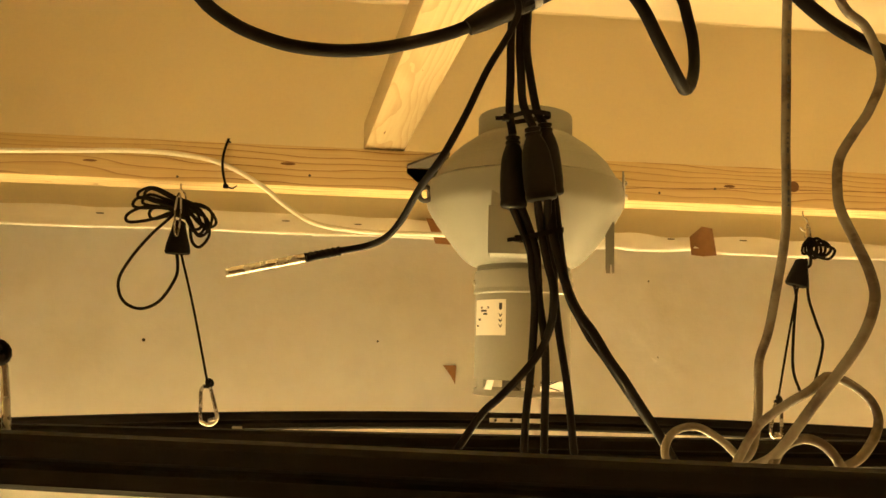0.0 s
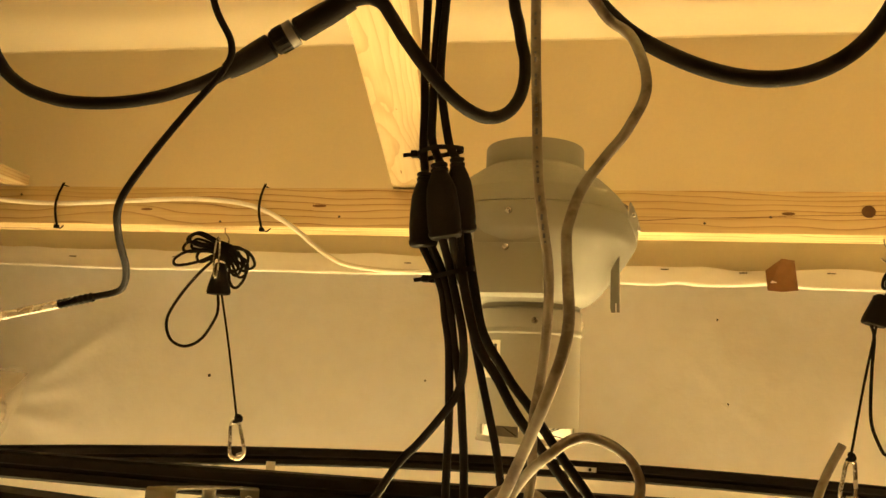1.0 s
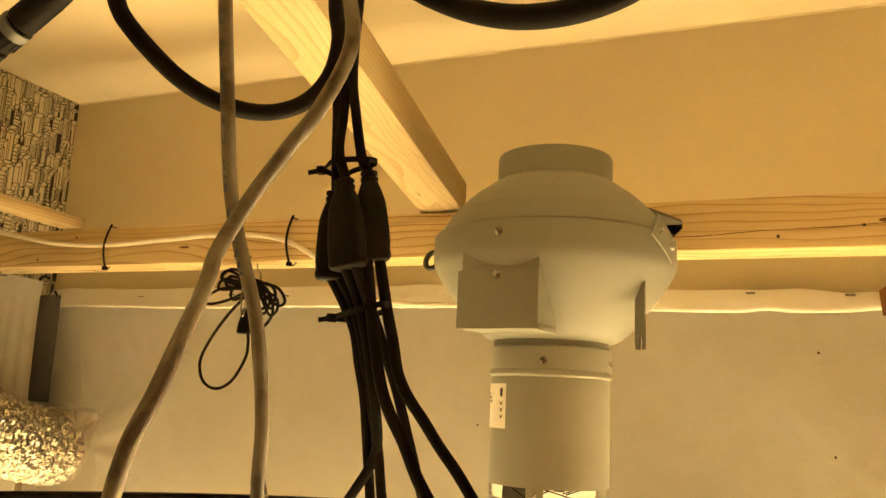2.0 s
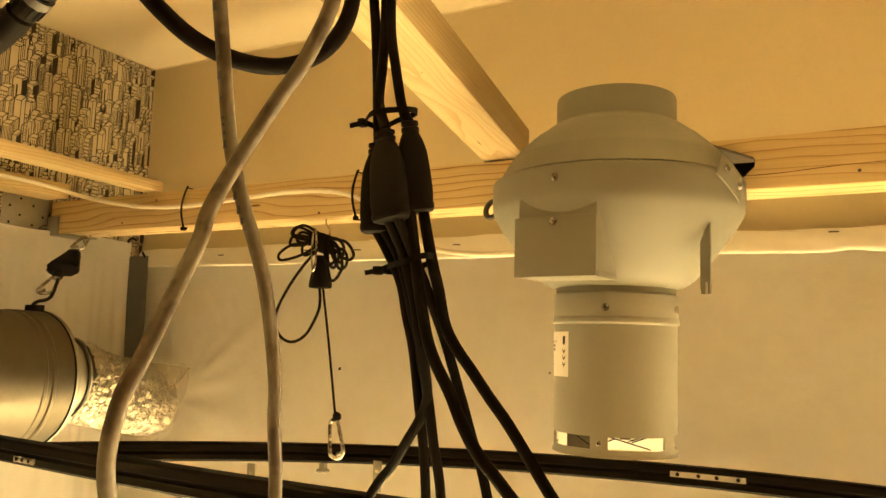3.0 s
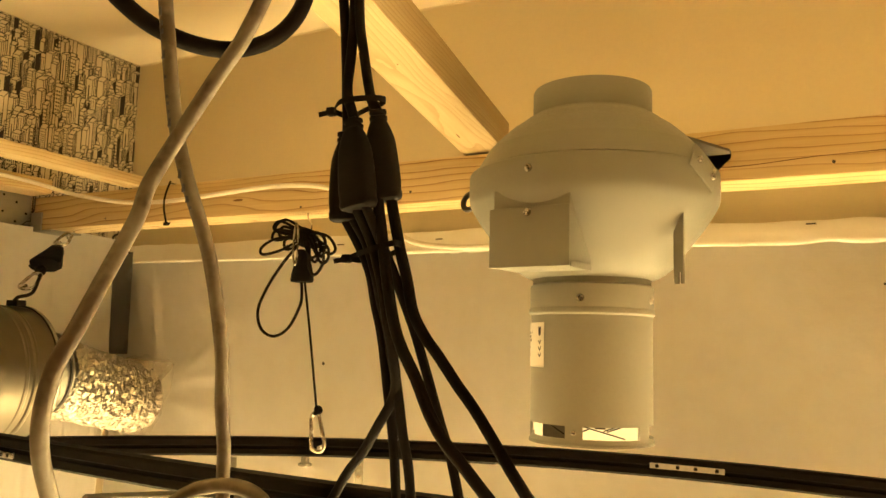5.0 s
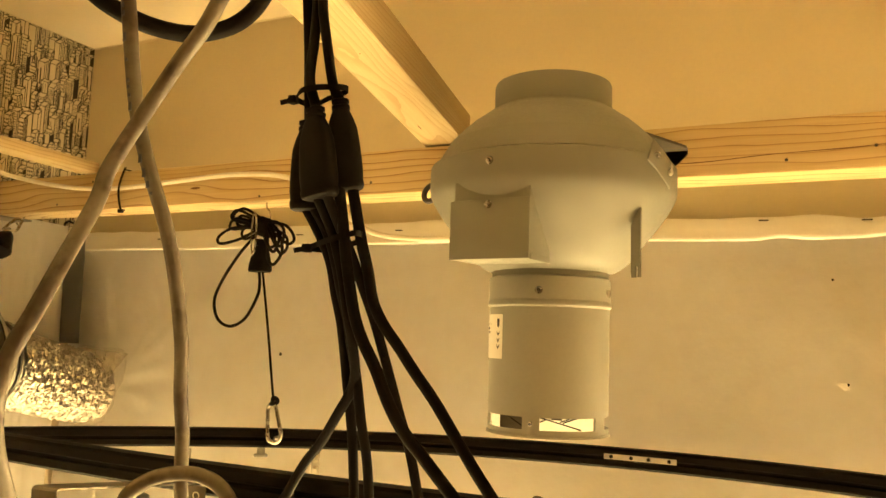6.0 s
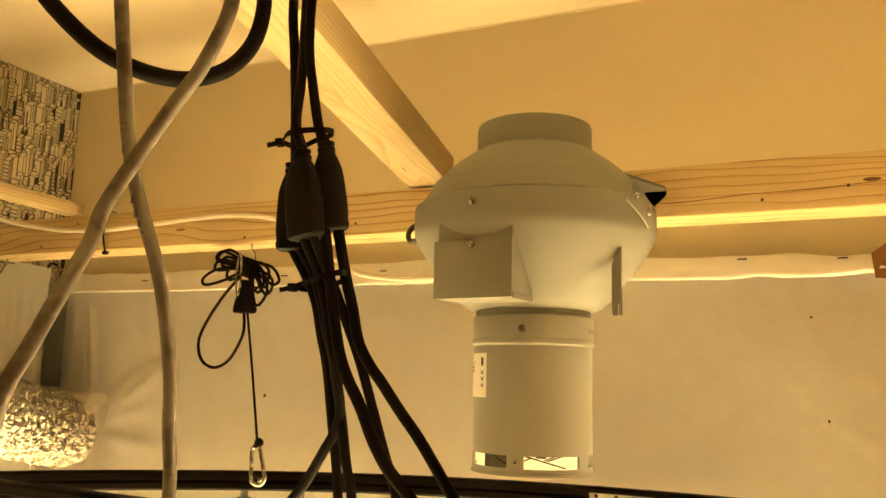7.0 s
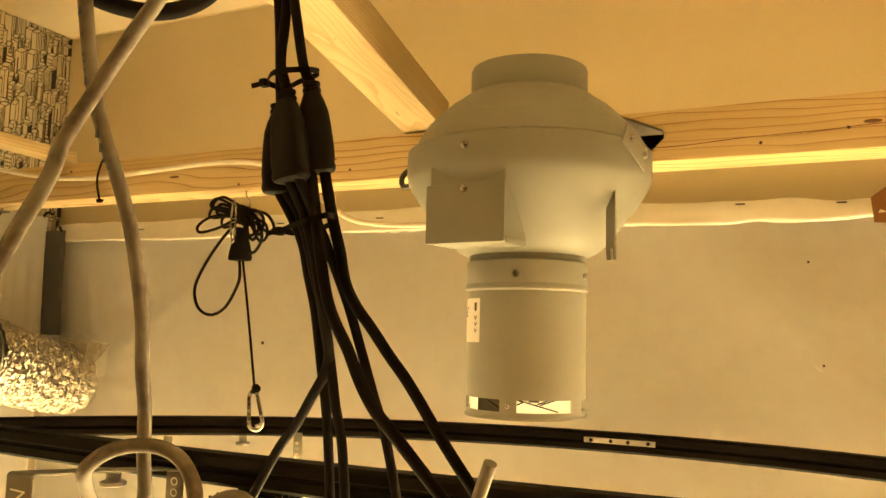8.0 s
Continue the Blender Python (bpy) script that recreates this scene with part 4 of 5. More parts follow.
bundle_tie([(0.163, 0.789, 2.119), (0.180, 0.776, 2.121), (0.200, 0.787, 2.124), (0.203, 0.797, 2.124), (0.185, 0.800, 2.121), (0.167, 0.805, 2.119)], (0.162, 0.788, 2.1185))
bundle_tie([(0.177, 0.796, 2.011), (0.196, 0.790, 2.015), (0.216, 0.793, 2.020), (0.214, 0.809, 2.019), (0.196, 0.818, 2.015), (0.180, 0.809, 2.011)], (0.1755, 0.7955, 2.0105))

# thin white lead along the beam
cord("thin_white_lead", [(-0.794, -0.4, 2.222), (-0.7945, 0.6, 2.222), (-0.7945, 1.0, 2.222), (-0.7935, 1.17, 2.221), (-0.797, 1.235, 2.2185), (-0.77, 1.2535, 2.209), (-0.70, 1.2545, 2.194), (-0.61, 1.2555, 2.180), (-0.511, 1.2555, 2.175), (-0.39, 1.2555, 2.180), (-0.29, 1.2555, 2.184), (-0.21, 1.2555, 2.179), (-0.160, 1.2555, 2.165), (-0.115, 1.256, 2.140), (-0.083, 1.257, 2.115), (-0.040, 1.257, 2.090), (0.02, 1.25, 2.080), (0.079, 1.24, 2.077), (0.15, 1.21, 2.073), (0.21, 1.18, 2.066)],
     0.0036, WHITELEAD, "thin white lead tied along the pine beam to the fan", "cable")


def beam_tie(x, lean):
    ob = thing("cable_tie", (x, 1.258, 2.173), "black nylon cable tie strapped round the pine beam", "cable tie", "beam ties")
    b = bmesh.new()
    rows = []
    for k in range(15):
        t = k / 14
        z = 2.1375 + 0.071 * t
        xx = x + lean * (z - 2.173) - 0.006 * math.sin(math.pi * t)
        yy = 1.2565 - 0.004 * math.sin(math.pi * t)
        rows.append([b.verts.new((xx + s, yy, z)) for s in (-0.0018, 0.0018)])
    for p, q in zip(rows, rows[1:]):
        b.faces.new((p[0], p[1], q[1], q[0]))
    bmesh.ops.recalc_face_normals(b, faces=b.faces)
    bmesh.ops.solidify(b, geom=b.faces[:], thickness=0.0011)
    sub("band", shade(b, 60), BLACKPLAST, ob)
    hx = x - lean * 0.035
    sub("head", block(hx - 0.0035, hx + 0.0035, 1.2515, 1.2575, 2.1345, 2.1405, 0.0008), BLACKPLAST, ob)
    sub("tail", tube([(hx + 0.002, 1.254, 2.137), (hx + 0.010, 1.250, 2.134), (hx + 0.017, 1.247, 2.1375)], 0.0011, 6, 4), BLACKPLAST, ob)
    sub("top_band", block(x + lean * 0.035 - 0.0018, x + lean * 0.035 + 0.0018, 1.2570, 1.3225, 2.2045, 2.2056), BLACKPLAST, ob)


beam_tie(-0.167, 0.0)
beam_tie(-0.506, 0.04)


# ---- rope ratchets ----
def carabiner(m, size, name, parent):
    """A pear-shaped spring hook in its own xz plane, hanging down from m."""
    s = size
    p = [(0, 0, 0), (0.11 * s, 0, -0.03 * s), (0.15 * s, 0, -0.18 * s), (0.22 * s, 0, -0.6 * s), (0.24 * s, 0, -0.86 * s), (0.12 * s, 0, -1.0 * s), (-0.06 * s, 0, -0.99 * s), (-0.18 * s, 0, -0.86 * s), (-0.15 * s, 0, -0.5 * s), (-0.11 * s, 0, -0.12 * s)]
    w = [m @ Vector(q) for q in p]
    c = sub(name, tube(w + [w[0]], 0.052 * s, 8, 6, True), STEEL, parent, "zinc-plated spring hook")
    g = [m @ Vector(q) for q in ((0.20 * s, 0, -0.90 * s), (0.02 * s, 0.05 * s, -0.93 * s))]
    sub("gate_sleeve", tube(g, 0.065 * s, 8, 2), STEEL, c)
    return c


def beam_hook(x, y, parent, drop, ahead=0.002):
    """A wire screw hook under the beam."""
    sub("screw_hook", tube([(x, y, 2.150), (x, y, 2.136), (x + 0.006, y, 2.128), (x + 0.007, y, 2.118), (x, y, 2.112), (x - 0.005, y, 2.117)], 0.0013, 8, 6), STEEL, parent, "zinc wire hook")
    sub("swivel", tube(ring_path((x + 0.006, y - ahead, 2.117 - drop / 2), (1, 0, 0.0), (0, 0, 1), 0.0040, drop / 2 + 0.006, 16), 0.0014, 8, 1, True), STEEL, parent, "zinc wire link")


def ratchet_body(c, m, parent, w0, w1, h, d):
    bm = bmesh.new()
    prof = [(w0 * 0.6, 0.5), (w0, 0.46), (w0 * 1.15, 0.30), (w1 * 0.93, -0.25), (w1, -0.42), (w1 * 0.92, -0.49), (w1 * 0.6, -0.5)]
    rings = []
    for a, t in prof:
        k = min(1.0, a / w1)
        rings.append([bm.verts.new((sx * a, sy * d * (0.6 + 0.4 * k), t * h)) for sx, sy in ((-1, -0.55), (-0.6, -1), (0.6, -1), (1, -0.55), (1, 0.55), (0.6, 1), (-0.6, 1), (-1, 0.55))])
    for p, q in zip(rings, rings[1:]):
        for i in range(8):
            bm.faces.new((p[i], p[(i + 1) % 8], q[(i + 1) % 8], q[i]))
    bm.faces.new(rings[0]), bm.faces.new(rings[-1])
    bmesh.ops.recalc_face_normals(bm, faces=bm.faces)
    sub("ratchet_body", shade(moved(bm, Matrix.Translation(c) @ m), 50), BLACKPLAST, parent, "black plastic pulley housing")


def rope_loop(origin, flat, parent, sway, r=0.0022, name="rope_loop"):
    o = Vector(origin)
    pts = [o + Vector((a, sway * math.sin(3.1 * i / max(1, len(flat) - 1)), b)) for i, (a, b) in enumerate(flat)]
    sub(name, tube(pts, r, 8, 8), ROPE, parent)


def knot(at, r, parent):
    c = Vector(at)
    for k, (u, v) in enumerate((((1, 0, 0.3), (0, 1, 0.2)), ((0.2, 1, 0), (0.3, 0, 1)), ((1, 0.4, -0.4), (0, 0.3, 1)))):
        sub("knot", tube(ring_path(c + Vector((0.001 * k, 0, 0.002 * (k - 1))), u, v, r, r * 0.9, 14), r * 0.55, 8, 1, True), ROPE, parent)


def left_hanger():
    ob = thing("rope_ratchet", (-0.237, 1.29, 2.143), "black rope ratchet hooked under the beam, its spare rope coiled", "rope ratchet", "lamp hangers")
    o = Vector((-0.227, 1.262, 2.100))
    beam_hook(-0.234, 1.275, ob, 0.050, 0.034)
    ratchet_body(o + Vector((-0.003, 0, -0.038)), Matrix.Identity(4), ob, 0.0075, 0.0165, 0.048, 0.012)
    petals = [
        [(-0.005, 0.017), (-0.0425, 0.034), (-0.064, 0.029), (-0.065, 0.020), (-0.040, 0.016), (-0.012, 0.008)],
        [(-0.008, 0.014), (-0.040, 0.029), (-0.051, 0.021), (-0.044, 0.013), (-0.012, 0.006)],
        [(-0.011, 0.010), (-0.058, 0.020), (-0.073, 0.011), (-0.062, 0.004), (-0.012, 0.006)],
        [(-0.014, 0.006), (-0.052, 0.003), (-0.073, -0.010), (-0.069, -0.020), (-0.039, -0.014), (-0.012, 0.0)],
        [(-0.013, 0.002), (-0.040, 0.005), (-0.049, -0.003), (-0.042, -0.011), (-0.018, -0.004), (-0.008, 0.003)],
        [(0.008, 0.006), (0.030, -0.003), (0.042, -0.032), (0.030, -0.052), (0.018, -0.043), (0.013, -0.017), (0.006, 0.0)],
        [(0.006, 0.004), (0.033, -0.008), (0.034, -0.026), (0.022, -0.033), (0.010, -0.012), (0.004, 0.002)],
        [(0.006, 0.008), (0.026, 0.002), (0.036, -0.018), (0.028, -0.034), (0.014, -0.022), (0.005, 0.004)],
        [(0.006, 0.012), (0.034, 0.006), (0.046, -0.012), (0.036, -0.020), (0.018, -0.008), (0.006, 0.006)],
        [(0.004, 0.012), (0.028, 0.009), (0.044, -0.004), (0.040, -0.026), (0.024, -0.016), (0.004, 0.006)],
        [(-0.010, 0.012), (-0.048, 0.024), (-0.060, 0.014), (-0.048, 0.008), (-0.012, 0.006)],
        [(0.004, 0.008), (0.020, 0.0), (0.030, -0.022), (0.020, -0.027), (0.008, -0.012), (0.002, 0.004)],
    ]
    for k, f in enumerate(petals):
        rope_loop(o, f, ob, 0.012 * (-1) ** k)
    for k in range(6):
        sub("rope_wrap", tube(ring_path(o + Vector((-0.006 + 0.003 * k, 0, 0.006 - 0.001 * k)), (0, 1, 0), (0.2, 0, 1), 0.009, 0.013, 14), 0.0019, 8, 1, True), ROPE, ob)
    rope_loop(o, [(-0.010, -0.002), (-0.018, -0.012), (-0.039, -0.034), (-0.065, -0.069), (-0.080, -0.102), (-0.072, -0.130), (-0.048, -0.141), (-0.022, -0.129), (-0.003, -0.097), (-0.001, -0.078), (-0.004, -0.060)], ob, -0.004)
    k = Vector((-0.171, 1.232, 1.860))
    sub("hanging_rope", tube([o + Vector((0.002, 0, -0.060)), (o + k) / 2 + Vector((0, 0, -0.02)), k], 0.0017, 8, 6), ROPE, ob)
    knot(k + Vector((0.001, 0, -0.002)), 0.0042, ob)
    carabiner(Matrix.Translation(k + Vector((-0.003, 0, -0.004))) @ pose(0, 0, 0, 0, -8, 0), 0.052, "carabiner", ob)


def right_hanger():
    ob = thing("rope_ratchet", (0.712, 1.29, 2.143), "black rope ratchet hooked under the beam, rope hanging in a loop", "rope ratchet", "lamp hangers")
    o = Vector((0.695, 1.266, 2.044))
    beam_hook(0.712, 1.28, ob, 0.030)
    ratchet_body(o + Vector((0.0, 0, 0.0)), pose(0, 0, 0, 0, 14, 0), ob, 0.0075, 0.0155, 0.042, 0.012)
    for k in range(5):
        sub("rope_wrap", tube(ring_path(o + Vector((0.013 + 0.003 * k, 0, 0.040 + 0.002 * (k % 2))), (0.2 * (k % 3 - 1), 1, 0), (0.25 - 0.1 * k, 0, 1), 0.009, 0.0115 + 0.0012 * (k % 3), 14), 0.0019, 8, 1, True), ROPE, ob)
    for k, f in enumerate(([(0.018, 0.050), (0.036, 0.055), (0.049, 0.044), (0.043, 0.030), (0.022, 0.030)], [(0.018, 0.044), (0.036, 0.049), (0.046, 0.037), (0.036, 0.026), (0.020, 0.033)], [(0.016, 0.046), (0.030, 0.050), (0.040, 0.046), (0.041, 0.033), (0.028, 0.024), (0.016, 0.032)],
                           [(0.016, 0.040), (0.032, 0.043), (0.052, 0.036), (0.044, 0.022), (0.024, 0.027)], [(0.020, 0.028), (0.023, 0.014), (0.016, 0.010), (0.012, 0.022)])):
        rope_loop(o, f, ob, 0.010 * (-1) ** k)
    rope_loop(o, [(-0.009, -0.018), (-0.005, -0.037), (-0.009, -0.080), (-0.012, -0.142), (-0.003, -0.174), (0.006, -0.187), (0.017, -0.176), (0.024, -0.160), (0.037, -0.108), (0.028, -0.077), (0.016, -0.040), (0.014, -0.010), (0.012, 0.012)], ob, 0.006)
    k = Vector((0.654, 1.262, 1.852))
    sub("hanging_rope", tube([o + Vector((-0.002, 0, -0.020)), (o + k) / 2, k], 0.0017, 8, 6), ROPE, ob)
    knot(k, 0.0042, ob)
    carabiner(Matrix.Translation(k + Vector((0, 0, -0.003))) @ pose(0, 0, 0, 0, 10, 20), 0.052, "carabiner", ob)


left_hanger()
right_hanger()


def front_hanger():
    ob = thing("rope_hanger", (-0.30, 0.60, 2.53), "black rope with a spring hook holding the front of the lamp", "rope hanger", "lamp hangers")
    k = Vector((-0.152, 0.548, 1.900))
    sub("hanging_rope", tube([(-0.30, 0.50, 2.53), (-0.21, 0.53, 2.10), k], 0.0022, 8, 6), ROPE, ob)
    knot(k, 0.0050, ob)
    carabiner(Matrix.Translation(k + Vector((0, 0, -0.003))) @ pose(0, 0, 0, 0, 2, 40), 0.046, "carabiner", ob)


front_hanger()


# ---- filter, foil duct and their hanger ----
def carbon_filter():
    cx, cz, r, y1 = -0.672, 1.892, 0.103, 1.131
    ob = thing("carbon_filter", (cx, 0.9, cz), "round aluminium carbon filter hung below the beam", "filter")
    m = Matrix.Translation((cx, 0, cz)) @ pose(0, 0, 0, -90)

    def turned(name, prof, mat, label="", parent=None):
        return sub(name, moved(lathe(prof, 96), m), mat, parent or ob, label)

    turned("drum", [(0.0001, 0.62), (r, 0.62), (r, 1.072), (r + 0.0012, 1.074), (r + 0.0012, 1.078), (r - 0.001, 1.080), (r - 0.001, 1.086), (r + 0.0012, 1.088), (r + 0.0012, 1.092), (r, 1.094), (r, y1 - 0.004)], ALU)
    turned("end_cap", [(r - 0.002, y1 - 0.006), (r + 0.0015, y1 - 0.006), (r + 0.002, y1 - 0.002), (r + 0.001, y1), (r - 0.008, y1 + 0.002), (0.075, y1 + 0.010), (0.064, y1 + 0.018), (0.0635, y1 + 0.020)], GALV)
    turned("seam", [(r - 0.001, y1 - 0.0078), (r + 0.0017, y1 - 0.0078), (r + 0.0017, y1 - 0.0062), (r - 0.001, y1 - 0.0062)], BLACKPLAST)
    turned("spigot", [(0.0635, y1 + 0.015), (0.0625, y1 + 0.055), (0.060, y1 + 0.055)], GALV)
    turned("clamp_band", [(0.063, y1 + 0.045), (0.0668, y1 + 0.045), (0.0668, y1 + 0.0485), (0.063, y1 + 0.0485)], DARKSTEEL)
    for a in (20, 65, 110, 155, 200, 245, 290, 335):
        p = Vector((cx + (r - 0.004) * math.cos(radians(a)), y1 + 0.001, cz + (r - 0.004) * math.sin(radians(a))))
        sub("rivet", screw_head(p, (0, 1, 0), 0.0026), STEEL, ob)
    # foil hose, pleated and crumpled, from the spigot to the wall
    fo = thing("foil_duct", (-0.69, 1.18, 1.885), "crumpled silver foil duct from the filter to the wall", "duct")
    a, b = Vector((cx, y1 + 0.040, cz)), Vector((-0.775, 1.455, 1.835))
    bm = bmesh.new()
    n, mm = 130, 150
    rng = random.Random(5)
    rings = []
    for i in range(mm + 1):
        t = i / mm
        c = a.lerp(b, t) + Vector((-0.02 * math.sin(t * 3.1), 0, 0))
        d = (b - a).normalized()
        sx = d.cross(Vector((0, 0, 1))).normalized()
        sz = sx.cross(d)
        ring = []
        for k in range(n):
            w = 2 * math.pi * k / n
            rr = 0.0645 + 0.0016 * math.sin(t * 75) + 0.0045 * noise.noise(Vector((math.cos(w) * 6, math.sin(w) * 6, t * 26))) + 0.0026 * noise.noise(Vector((math.cos(w) * 16, math.sin(w) * 16, t * 80))) + rng.uniform(-0.0003, 0.0003)
            ring.append(bm.verts.new(c + rr * (math.cos(w) * sx + math.sin(w) * sz)))
        rings.append(ring)
    for p, q in zip(rings, rings[1:]):
        for k in range(n):
            bm.faces.new((p[k], p[(k + 1) % n], q[(k + 1) % n], q[k]))
    bmesh.ops.recalc_face_normals(bm, faces=bm.faces)
    sub("hose", bm, FOIL, fo)
    # clear film gathered round the end of the hose and flared out on the sheet
    sk = bmesh.new()
    rows = []
    for q in np.linspace(0, 1, 14):
        row = []
        for k in range(90):
            w = 2 * math.pi * k / 90
            lobe = 0.005 + 0.038 * math.exp(-((w - 0.62) / 0.42) ** 2) + 0.010 * math.exp(-((w - 1.7) / 0.7) ** 2)
            rr = 0.0690 + lobe * q ** 1.6 + (0.0025 + 0.004 * q) * noise.noise(Vector((math.cos(w) * 5, math.sin(w) * 5, q * 1.5)))
            row.append(sk.verts.new((-0.768 + 0.012 * q + rr * math.cos(w), 1.405 + 0.035 * q ** 0.8 + 0.002 * noise.noise(Vector((w * 4, q * 3, 1))), 1.842 - 0.005 * q + rr * math.sin(w))))
        rows.append(row)
    for p, q in zip(rows, rows[1:]):
        for k in range(90):
            sk.faces.new((p[k], p[(k + 1) % 90], q[(k + 1) % 90], q[k]))
    sub("film_collar", shade(sk, 60), CLEARFILM, fo, "clear film gathered round the hose end")
    # clear tape that holds the hose to the sheet, its edge turned up
    tp = bmesh.new()
    rows = []
    for z in np.linspace(0, 1, 16):
        lo, hi = Vector((-0.792, 0, 1.868)).lerp(Vector((-0.790, 0, 1.914)), z), Vector((-0.705, 0, 1.857)).lerp(Vector((-0.657, 0, 1.905)), z)
        row = []
        for k, u in enumerate(np.linspace(0, 1, 26)):
            p = lo.lerp(hi, u)
            p.z += 0.002 * noise.noise(Vector((u * 9, z * 2, 4)))
            p.y = 1.4405 - 0.003 * abs(noise.noise(Vector((p.x * 40, p.z * 30, 1)))) - (0.003 * max(0.0, u - 0.85) / 0.15)
            row.append(tp.verts.new(p))
        rows.append(row)
    for p, q in zip(rows, rows[1:]):
        for i in range(25):
            tp.faces.new((p[i], p[i + 1], q[i + 1], q[i]))
    sub("tape_patch", shade(tp, 60), CLEARTAPE, fo, "clear tape, wrinkled")


carbon_filter()


def filter_hanger():
    ob = thing("rope_ratchet", (-0.79, 1.29, 2.143), "short black rope ratchet holding up the filter", "rope ratchet")
    top, low = Vector((-0.788, 1.29, 2.141)), Vector((-0.652, 1.105, 2.003))
    d = low - top
    q = d.to_track_quat("-Z", "Y").to_matrix().to_4x4()
    sub("screw_eye", tube(ring_path((-0.788, 1.29, 2.139), (1, 0, 0), (0, 0.2, 1), 0.009, 0.011, 16), 0.0015, 8, 1, True), STEEL, ob, "zinc wire eye")
    carabiner(Matrix.Translation(top + d * 0.02) @ q, 0.052, "carabiner", ob)
    ratchet_body(top + d * 0.41, q, ob, 0.012, 0.025, 0.066, 0.012)
    sub("pin", tube([top + d * 0.56 + Vector((-0.035, 0.0, 0.004)), top + d * 0.58 + Vector((0.006, 0, 0))], 0.0022, 8, 3), BLACKPLAST, ob)
    knot(top + d * 0.61, 0.006, ob)
    carabiner(Matrix.Translation(top + d * 0.64) @ q, 0.055, "carabiner", ob)
    sub("strap_loop", tube([top + d * 0.66 + Vector((0.008, 0, 0)), top + d * 0.85 + Vector((0.016, 0, -0.006)), low + Vector((0.004, 0, 0.006)), low + Vector((-0.006, 0, 0.001))], 0.0028, 8, 6), ROPE, ob)
    sub("strap_foot", block(low.x - 0.014, low.x + 0.012, low.y - 0.008, low.y + 0.008, low.z - 0.008, low.z + 0.001, 0.001), BLACKPLAST, ob)


filter_hanger()


# ---- tape, staples, nails ----
def flat_patch(name, pts, material, label, category):
    bm = bmesh.new()
    bm.faces.new([bm.verts.new(p) for p in pts])
    bmesh.ops.recalc_face_normals(bm, faces=bm.faces)
    bmesh.ops.solidify(bm, geom=bm.faces[:], thickness=0.0006)
    return tagged(part(name, bm, material), label, category)


def tape_strip(name, x0, x1, z0, z1, y, material, label, skew=0.0, n=16):
    bm = bmesh.new()
    rows = []
    for i in range(n + 1):
        t = i / n
        z = z0 + (z1 - z0) * t
        w = 0.0015 * noise.noise(Vector((0, z * 40, x0)))
        rows.append([bm.verts.new((x + skew * t + w, y - 0.0015 * math.sin(3.1 * k / 4) + 0.0012 * noise.noise(Vector((k, z * 30, 3))), z)) for k, x in enumerate(np.linspace(x0, x1, 5))])
    for a, b in zip(rows, rows[1:]):
        for k in range(4):
            bm.faces.new((a[k], a[k + 1], b[k + 1], b[k]))
    bmesh.ops.solidify(bm, geom=bm.faces[:], thickness=0.0005)
    return tagged(part(name, shade(bm, 60), material), label, "tape")


tape_strip("duct_tape", -0.846, -0.789, 1.920, 2.122, 1.4385, GREYTAPE, "grey duct tape over the corner seam of the sheeting", -0.004)
flat_patch("packing_tape", [(0.592, 1.436, 2.119), (0.620, 1.450, 2.141), (0.639, 1.450, 2.138), (0.640, 1.436, 2.089), (0.616, 1.435, 2.086), (0.595, 1.436, 2.088)], BROWNTAPE, "torn brown packing tape over the sheet hem", "tape")
flat_patch("packing_tape", [(0.134, 1.436, 2.134), (0.150, 1.436, 2.133), (0.160, 1.436, 2.113), (0.181, 1.436, 2.090), (0.151, 1.436, 2.091)], BROWNTAPE, "torn brown packing tape over the sheet hem", "tape")
flat_patch("packing_tape", [(0.169, 1.438, 1.889), (0.191, 1.438, 1.889), (0.190, 1.438, 1.858), (0.182, 1.438, 1.872)], BROWNTAPE, "torn scrap of brown tape on the white sheeting", "tape")
for x, z in ((-0.60, 2.118), (-0.40, 2.121), (-0.29, 2.118), (-0.10, 2.120), (0.02, 2.119), (0.44, 2.118), (0.56, 2.115), (0.69, 2.117), (0.84, 2.116)):
    part("staple", block(x - 0.006, x + 0.006, 1.4375, 1.441, z - 0.0008, z + 0.0008, 0.0004), DARKSTEEL, hem, "steel staple")
for x, z in ((0.475, 2.157), (0.562, 2.167), (-0.049, 2.160), (-0.237, 2.150), (-0.66, 2.155), (-0.58, 2.190), (0.33, 2.160)):
    tagged(part("nail", moved(lathe([(0.0001, 0.0009), (0.0015, 0.0007), (0.0019, 0.0)], 10), Matrix.Translation((x, 1.2598, z)) @ pose(0, 0, 0, 90)), DARKSTEEL), "dark nail head in the pine beam", "nail", "beam nails")
for x, z, rx, rz in ((0.687, 2.176, 0.009, 0.0085), (0.585, 2.172, 0.009, 0.0022), (-0.081, 2.176, 0.011, 0.0022), (-0.36, 2.168, 0.010, 0.0018)):
    b = lathe([(0.0001, 0.0005), (0.55, 0.0005), (1.0, 0.0)], 20)
    moved(b, Matrix.Translation((x, 1.2598, z)) @ Matrix.Diagonal((rx, 1, rz, 1)) @ pose(0, 0, 0, 90))
    sub("knot", b, HOLE, beam, "dark pine knot")
shake = bmesh.new()
rows = []
for u in np.linspace(0.36, 1.15, 90):
    mid = 2.160 + 0.010 * min(1.0, max(0.0, (u - 0.37) / 0.25)) + 0.004 * max(0.0, u - 0.65) / 0.2 + 0.0012 * noise.noise(Vector((u * 14, 0, 4)))
    h = 0.00045 + 0.0004 * noise.noise(Vector((u * 22, 2, 4)))
    rows.append([shake.verts.new((u, 1.2596, mid + e)) for e in (-max(h, 0.0003), max(h, 0.0003))])
